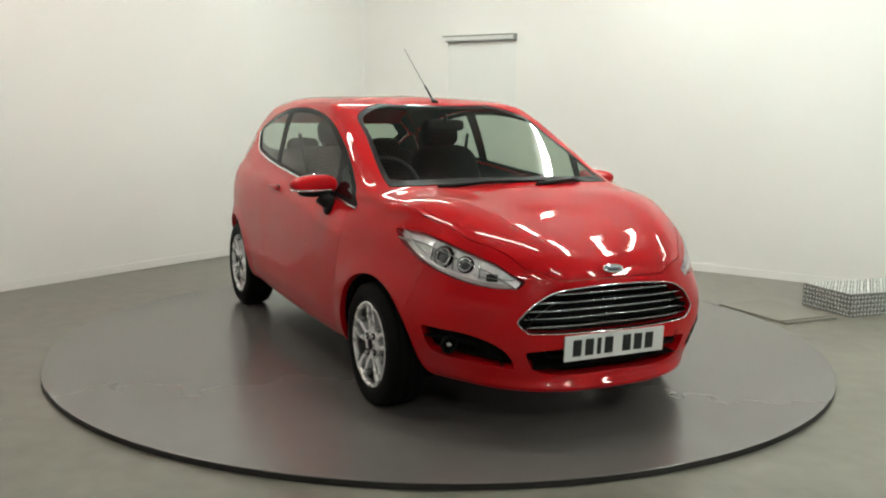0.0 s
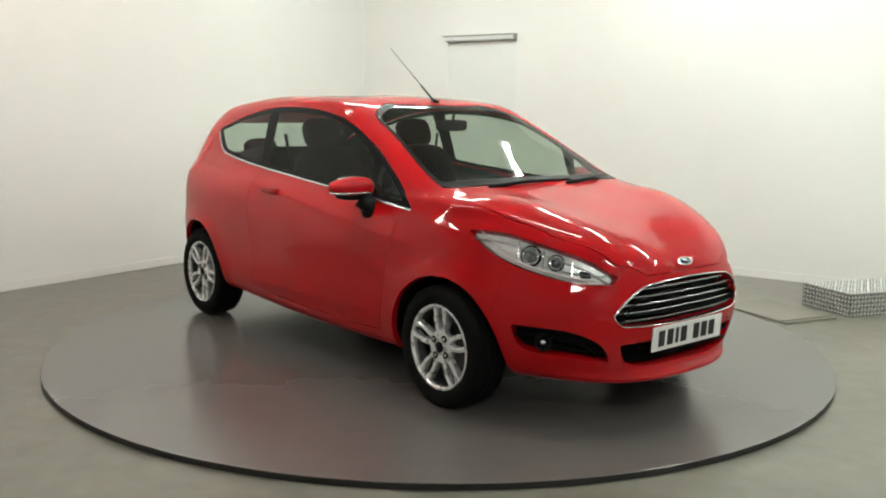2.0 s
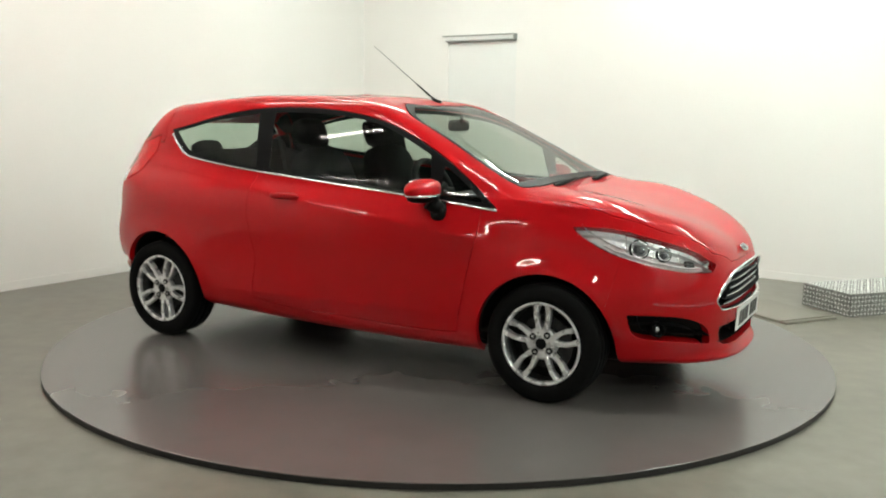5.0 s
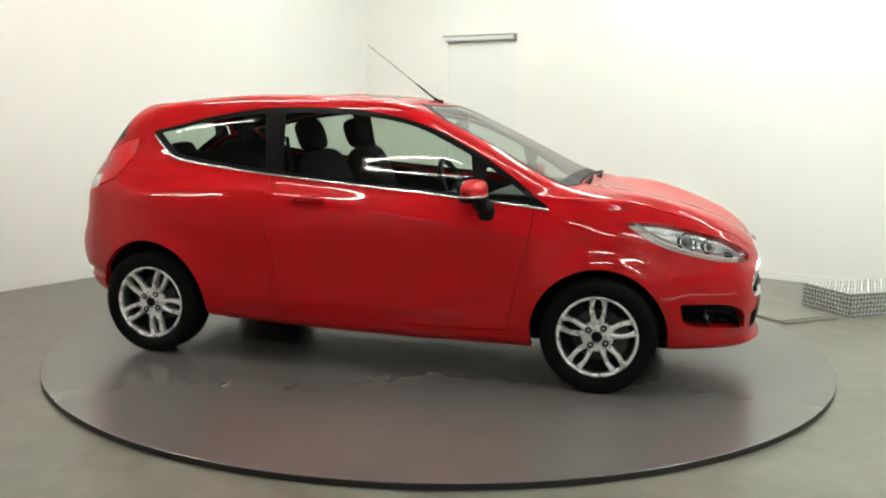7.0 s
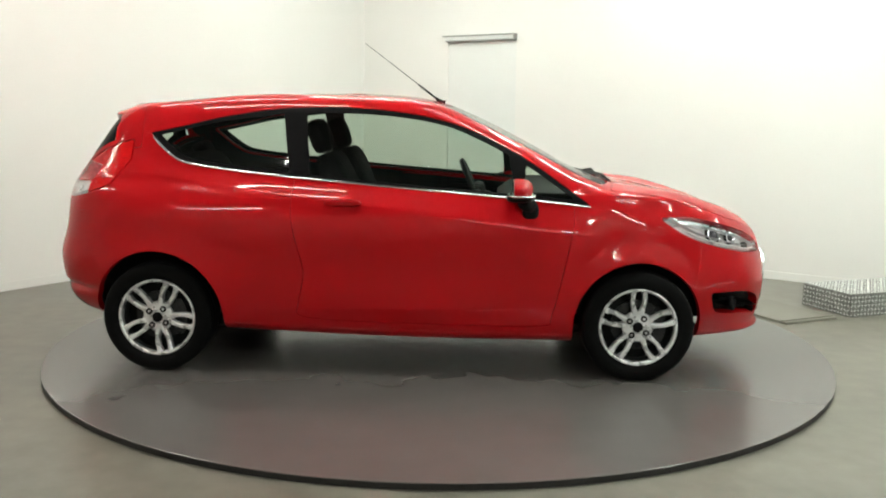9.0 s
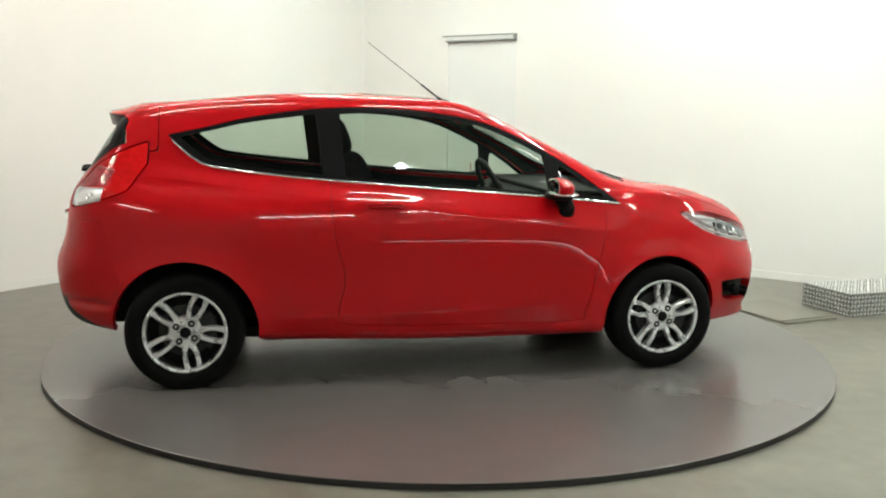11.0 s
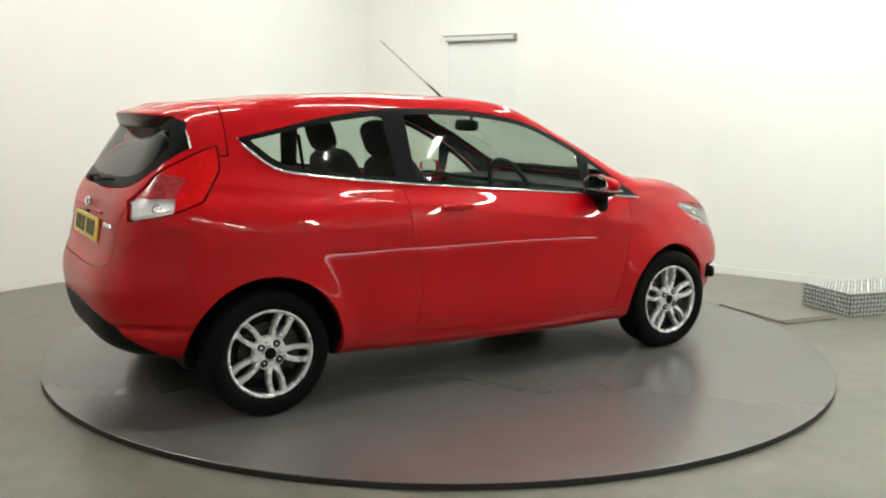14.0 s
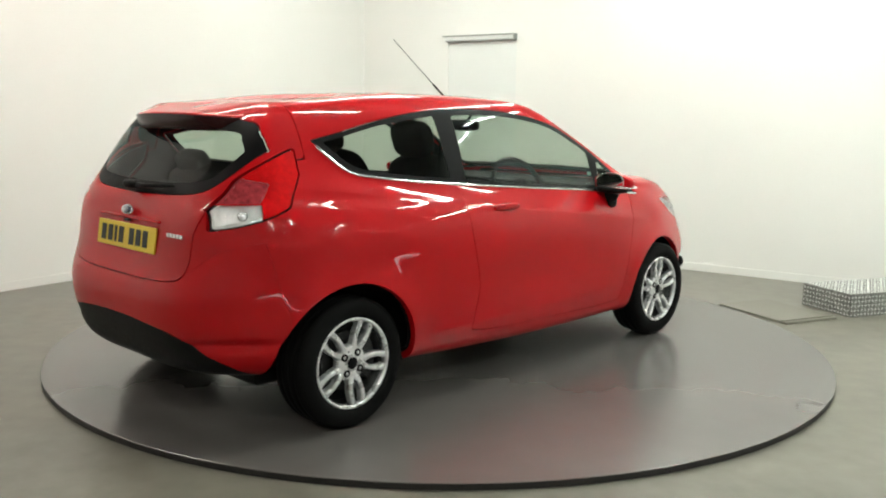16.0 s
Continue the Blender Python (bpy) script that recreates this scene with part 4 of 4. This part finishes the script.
def build_details(car, tg):
    bars_plate(car, "number_plate", "white number plate with black characters", PLATE_WHITE, Matrix.Translation((2.018, 0, 0.393)) @ Matrix.Rotation(radians(3), 4, "Y"))
    bars_plate(tg, "number_plate", "yellow number plate with black characters", PLATE_YELLOW, Matrix.Translation((-1.842, 0, 0.812)) @ Matrix.Rotation(math.pi, 4, "Z") @ Matrix.Rotation(radians(-8), 4, "Y"))
    # oval badges
    for x, z, tilt, own in ((1.985, 0.712, -48, car), (-1.832, 0.925, 195, tg)):
        m = Matrix.Translation((x, 0, z)) @ Matrix.Rotation(radians(tilt), 4, "Y") @ Matrix.Diagonal((1, 0.88, 0.37, 1))
        b = part("badge", lathe(bmesh.new(), [(0.058, -0.004), (0.060, 0.004), (0.054, 0.008), (0.001, 0.006)], "x", 40, m), CHROME, own, "oval chrome-rimmed badge", smooth=True)
        part("badge_face", lathe(bmesh.new(), [(0.050, 0.004), (0.050, 0.0085), (0.001, 0.010)], "x", 36, m), BADGE, b, "dark blue badge face", smooth=True)
    bm = bmesh.new()
    for i in range(5):
        y = -0.345 - i * 0.026
        box(bm, -1.838, -1.828, y - 0.010, y + 0.010, 0.84, 0.858)
    part("script_badge", bm, CHROME, tg, "small chrome lettering as bars", bevel=0.002)
    # aerial
    base = Vector((0.182, 0.008, 1.428))
    tip = Vector((-0.255, 0.011, 1.755))
    aer = part("aerial", tube(bmesh.new(), [base + Vector((0.03, 0, -0.012)), base, base.lerp(tip, 0.06)], [0.018, 0.013, 0.007], 12), BLACK, car, "black roof aerial", smooth=True)
    part("aerial_mast", tube(bmesh.new(), [base, base.lerp(tip, 0.28), base.lerp(tip, 0.30), tip], [0.0065, 0.0055, 0.0024, 0.0015], 8), BLACK, aer, smooth=True)
    # spoiler, its foot on the roof's skin
    bm = bmesh.new()
    rows, face = [], []
    for y in np.linspace(-0.50, 0.50, 29):
        k = abs(y) / 0.50
        xt = -1.652 + 0.178 * k ** 3.2
        zt = 1.352 - 0.018 * k ** 2
        z0, z1, z2 = (roof_z(x, y) for x in (-1.30, -1.38, -1.46))
        rows.append([bm.verts.new(p) for p in ((-1.30, y, z0 + 0.001), (-1.38, y, z1 + 0.005 * (1 - k ** 3)), (-1.46, y, z2 + 0.010 * (1 - k ** 3)), (0.5 * (xt - 1.46), y, 0.55 * zt + 0.45 * (z2 + 0.010 * (1 - k ** 3))), (xt + 0.01, y, zt), (xt, y, zt - 0.008),
                                               (xt + 0.014, y, zt - 0.070 + 0.025 * k ** 3), (-1.52 + 0.09 * k ** 3, y, zt - 0.080 + 0.02 * k ** 3), (-1.40, y, z1 - 0.06), (-1.30, y, z0 - 0.03))])
        if k < 0.93:
            face.append(((xt - 0.003, y, zt - 0.010), (xt - 0.003, y, zt - 0.016), (xt + 0.010, y, zt - 0.070 + 0.025 * k ** 3), (xt + 0.03, y, zt - 0.079 + 0.025 * k ** 3)))
    for a, b in zip(rows, rows[1:]):
        for j in range(10):
            bm.faces.new((a[j], a[(j + 1) % 10], b[(j + 1) % 10], b[j]))
    bm.faces.new(rows[0])
    bm.faces.new(rows[-1])
    bmesh.ops.recalc_face_normals(bm, faces=bm.faces)
    sp = part("roof_spoiler", bm, RED, tg, smooth=True, bevel=0.004)
    bm = bmesh.new()
    rows = [[bm.verts.new(p) for p in r] for r in face]
    for a, b in zip(rows, rows[1:]):
        for j in range(3):
            bm.faces.new((a[j], a[j + 1], b[j + 1], b[j]))
    part("high_brake_light", bm, MAROON, sp, "dark red high brake light strip", smooth=True)
    part("plate_lip", boxed(-1.838, -1.80, -0.27, 0.27, 0.886, 0.898), RED, tg, bevel=0.006)
    part("reflector_strip", boxed(-1.846, -1.83, -0.02, 0.02, 0.876, 0.884), GLOSS, tg)
    # chrome waist strip under the side windows
    for s in (-1, 1):
        xs = np.linspace(-1.295, 0.985, 50)
        lo = sorted([(x, z) for x, z in DLO[:29]])
        zz = np.interp(xs, [p[0] for p in lo], [p[1] for p in lo]) - 0.006
        pts = [(x, s * (flank_y(x, z) + 0.003), z) for x, z in zip(xs, zz)]
        part("waist_strip", tube(bmesh.new(), pts, 0.0065, 8), CHROME, car, "thin chrome strip under the side windows", smooth=True)
        build_mirror(car, s)
        # door handle
        bm = pillow(bmesh.new(), -0.27, s * (flank_y(-0.27, 0.905) + 0.016), 0.905, 0.095, 0.014, 0.016, 0.6)
        h = part("door_handle", bm, RED, car, smooth=True)
        part("handle_cup", pillow(bmesh.new(), -0.25, s * (flank_y(-0.27, 0.90) - 0.004), 0.895, 0.06, 0.008, 0.026, 0.7), BLACK, h, "dark handle recess", smooth=True)
    # wipers and cowl
    bm = bmesh.new()
    ys = np.linspace(-0.60, 0.60, 25)
    rows = [[bm.verts.new((x - 0.06 * (abs(y) / 0.6) ** 4, y, z - 0.004 * (abs(y) / 0.6) ** 2)) for x, z in ((1.06, 1.010), (1.09, 1.005), (1.125, 0.996), (1.19, 0.984), (1.195, 0.960))] for y in ys]
    for a, b in zip(rows, rows[1:]):
        for j in range(4):
            bm.faces.new((a[j], a[j + 1], b[j + 1], b[j]))
    part("scuttle", bm, RUBBER, car, "black scuttle panel", smooth=True)
    for y0, y1, x1, z1 in ((-0.42, 0.16, 1.08, 1.02), (0.14, 0.60, 1.00, 0.985)):
        w = part("wiper", tube(bmesh.new(), [(1.13, y0, 1.00), (1.12, (y0 + y1) / 2, 1.025), (x1, y1, z1)], [0.011, 0.008, 0.005], 8), BLACK, car, "black windscreen wiper", smooth=True)
        part("wiper_blade", tube(bmesh.new(), [(1.115, y0 + 0.02, 1.008), (1.10, (y0 + y1) / 2 + 0.05, 1.017), (x1 - 0.02, y1 + 0.08, z1 - 0.002)], 0.006, 8), BLACK, w)
    part("rear_wiper", tube(bmesh.new(), [(-1.795, 0.0, 1.03), (-1.80, -0.10, 1.035), (-1.775, -0.30, 1.045)], [0.016, 0.010, 0.006], 8), BLACK, tg, "black rear wiper", smooth=True)
    part("rear_wiper_hub", pillow(bmesh.new(), -1.80, 0.02, 1.035, 0.03, 0.05, 0.02, 0.7), BLACK, tg, "black rear wiper hub", smooth=True)
    # washer jets
    for y in (-0.26, 0.26):
        part("washer_jet", pillow(bmesh.new(), 1.33, y, 0.955, 0.018, 0.012, 0.006), BLACK, car, "black washer jet", smooth=True)
    part("permit_label", boxed(1.045, 1.05, -0.47, -0.39, 0.985, 1.005), PAPER, car, "small white label inside the windscreen")


def roof_z(x, y):
    """Height of the roof's skin."""
    top = SKIN[SKIN[..., 2] > 1.2]
    return top[np.argmin((top[:, 0] - x) ** 2 + (top[:, 1] + abs(y)) ** 2)][2]


def flank_y(x, z):
    """Half width of the body at a place on the flank."""
    i = np.argmin((SKIN[..., 0] - x) ** 2 + (SKIN[..., 2] - z) ** 2 + np.where(SKIN[..., 1] > -0.3, 1, 0))
    return -SKIN.reshape(-1, 3)[i][1]


def build_mirror(car, s):
    m = Matrix.Diagonal((1, s, 1, 1))
    shell = pillow(bmesh.new(), 0, 0, 0, 0.072, 0.124, 0.060, 0.80, None, 28, 18)
    for v in shell.verts:
        f = (v.co.y + 0.124) / 0.248
        v.co.x = v.co.x * (1 - 0.18 * f) + (-0.01) * f
        v.co.z *= 1 - 0.36 * f
        if v.co.x < -0.035:
            v.co.x = -0.035
        v.co = m @ (v.co + Vector((0.625, 0.882, 0.988)))
    bmesh.ops.recalc_face_normals(shell, faces=shell.faces)
    mir = part("door_mirror", shell, RED, car, "red door mirror with clear indicator", smooth=True)
    bm = pillow(bmesh.new(), 0.62, s * 0.866, 0.948, 0.066, 0.096, 0.024, 0.75)
    part("lower_shell", bm, BLACK, mir, "black lower mirror shell", smooth=True)
    bm = pillow(bmesh.new(), 0.632, s * 0.893, 0.962, 0.070, 0.110, 0.010, 0.75)
    part("indicator", bm, CHROME, mir, "clear indicator strip", smooth=True)
    part("mirror_glass", pillow(bmesh.new(), 0.589, s * 0.866, 0.990, 0.004, 0.094, 0.050, 0.75), MIRROR, mir, smooth=True)
    part("mirror_arm", tube(bmesh.new(), [(0.68, s * 0.79, 0.90), (0.68, s * 0.815, 0.893), (0.65, s * 0.845, 0.93)], [0.035, 0.038, 0.045], 12), BLACK, mir, smooth=True)
    part("mirror_foot", pillow(bmesh.new(), 0.68, s * 0.815, 0.875, 0.042, 0.03, 0.042, 0.7), BLACK, mir, smooth=True)


def build_cabin(car):
    # dashboard
    prof = [(1.08, 0.90), (0.98, 0.955), (0.80, 0.955), (0.62, 0.93), (0.54, 0.87), (0.56, 0.72), (0.70, 0.55), (1.05, 0.55)]
    dash = part("dashboard", prism(bmesh.new(), prof, 1.30, lambda u, v, w: (u, w - 0.65, v)), CABIN, car, "black dashboard", bevel=0.02)
    part("dash_top", boxed(0.64, 1.14, -0.685, 0.685, 0.930, 0.958), CABIN, dash, bevel=0.012)
    # steering wheel, right-hand drive
    m = Matrix.Translation((0.40, -0.36, 0.93)) @ Matrix.Rotation(radians(-24), 4, "Y")
    bm = bmesh.new()
    pts = [(0.185 + 0.016 * math.cos(2 * math.pi * k / 10), 0.016 * math.sin(2 * math.pi * k / 10)) for k in range(10)]
    sw = part("steering_wheel", lathe(bm, pts, "x", 40, m, close=True), CABIN, car, "black steering wheel", smooth=True)
    part("wheel_boss", pillow(bmesh.new(), 0.42, -0.36, 0.93, 0.035, 0.075, 0.06, 0.7), CABIN, sw, smooth=True)
    for a in (0, 180, 270):
        c, s = math.cos(radians(a)), math.sin(radians(a))
        part("wheel_spoke", tube(bmesh.new(), [m @ Vector((0.015, 0.05 * c, 0.05 * s)), m @ Vector((0, 0.18 * c, 0.18 * s))], 0.018, 8), CABIN, sw, smooth=True)
    part("steering_column", tube(bmesh.new(), [(0.44, -0.36, 0.91), (0.62, -0.36, 0.83)], 0.04, 10), CABIN, sw, smooth=True)
    # seats
    for y in (-0.36, 0.36):
        seat = part("front_seat", pillow(bmesh.new(), -0.03, y, 0.52, 0.27, 0.25, 0.10, 0.5), CLOTH, car, "charcoal cloth front seat", smooth=True)
        lean = Matrix.Rotation(radians(-20), 4, "Y")
        part("backrest", pillow(bmesh.new(), -0.305, y, 0.83, 0.085, 0.245, 0.33, 0.5, lean), CLOTH, seat, smooth=True)
        part("headrest", pillow(bmesh.new(), -0.46, y, 1.225, 0.055, 0.13, 0.095, 0.6, lean), CLOTH, seat, smooth=True)
        for dy in (-0.05, 0.05):
            part("headrest_post", tube(bmesh.new(), [(-0.41, y + dy, 1.08), (-0.45, y + dy, 1.20)], 0.007, 8), CHROME, seat)
    bench = part("rear_bench", pillow(bmesh.new(), -0.88, 0, 0.56, 0.26, 0.62, 0.10, 0.4), CLOTH, car, "charcoal cloth rear bench", smooth=True)
    lean = Matrix.Rotation(radians(-24), 4, "Y")
    part("bench_back", pillow(bmesh.new(), -1.20, 0, 0.84, 0.08, 0.60, 0.28, 0.4, lean), CLOTH, bench, smooth=True)
    for y in (-0.32, 0.32):
        part("headrest", pillow(bmesh.new(), -1.32, y, 1.10, 0.05, 0.12, 0.065, 0.6, lean), CLOTH, bench, smooth=True)
    part("parcel_shelf", boxed(-1.66, -1.36, -0.52, 0.52, 0.985, 1.0), CABIN, car, bevel=0.005)
    # interior mirror
    im = part("interior_mirror", pillow(bmesh.new(), 0.335, 0.016, 1.289, 0.018, 0.115, 0.034, 0.5), CABIN, car, "black interior mirror", smooth=True)
    part("mirror_stalk", tube(bmesh.new(), [(0.345, 0.01, 1.30), (0.375, 0, 1.35)], 0.009, 8), CABIN, im)
    # pillar linings
    for s in (-1, 1):
        part("seat_belt", tube(bmesh.new(), [(-0.50, s * 0.60, 1.22), (-0.46, s * 0.52, 0.75)], 0.012, 4), CLOTH, car)


SKIN = body_grid()
build_room()
build_door()
build_shutter()
build_lights()
build_clutter()
turntable = build_turntable()
car = build_car()


# ---- what moves ----
def motions():
    spin, ride = [], []
    for i in range(33):
        t = i * 0.5
        a = TURN_START + TURN_RATE * t
        c, s = math.cos(radians(a)), math.sin(radians(a))
        spin.append((t, pose(-0.007, 0.016, 0, 0, 0, a)))
        ride.append((t, pose(c * CAR_X - s * CAR_Y, s * CAR_X + c * CAR_Y, 0, 0, 0, a)))
    walk(turntable, spin)
    walk(car, ride)


motions()
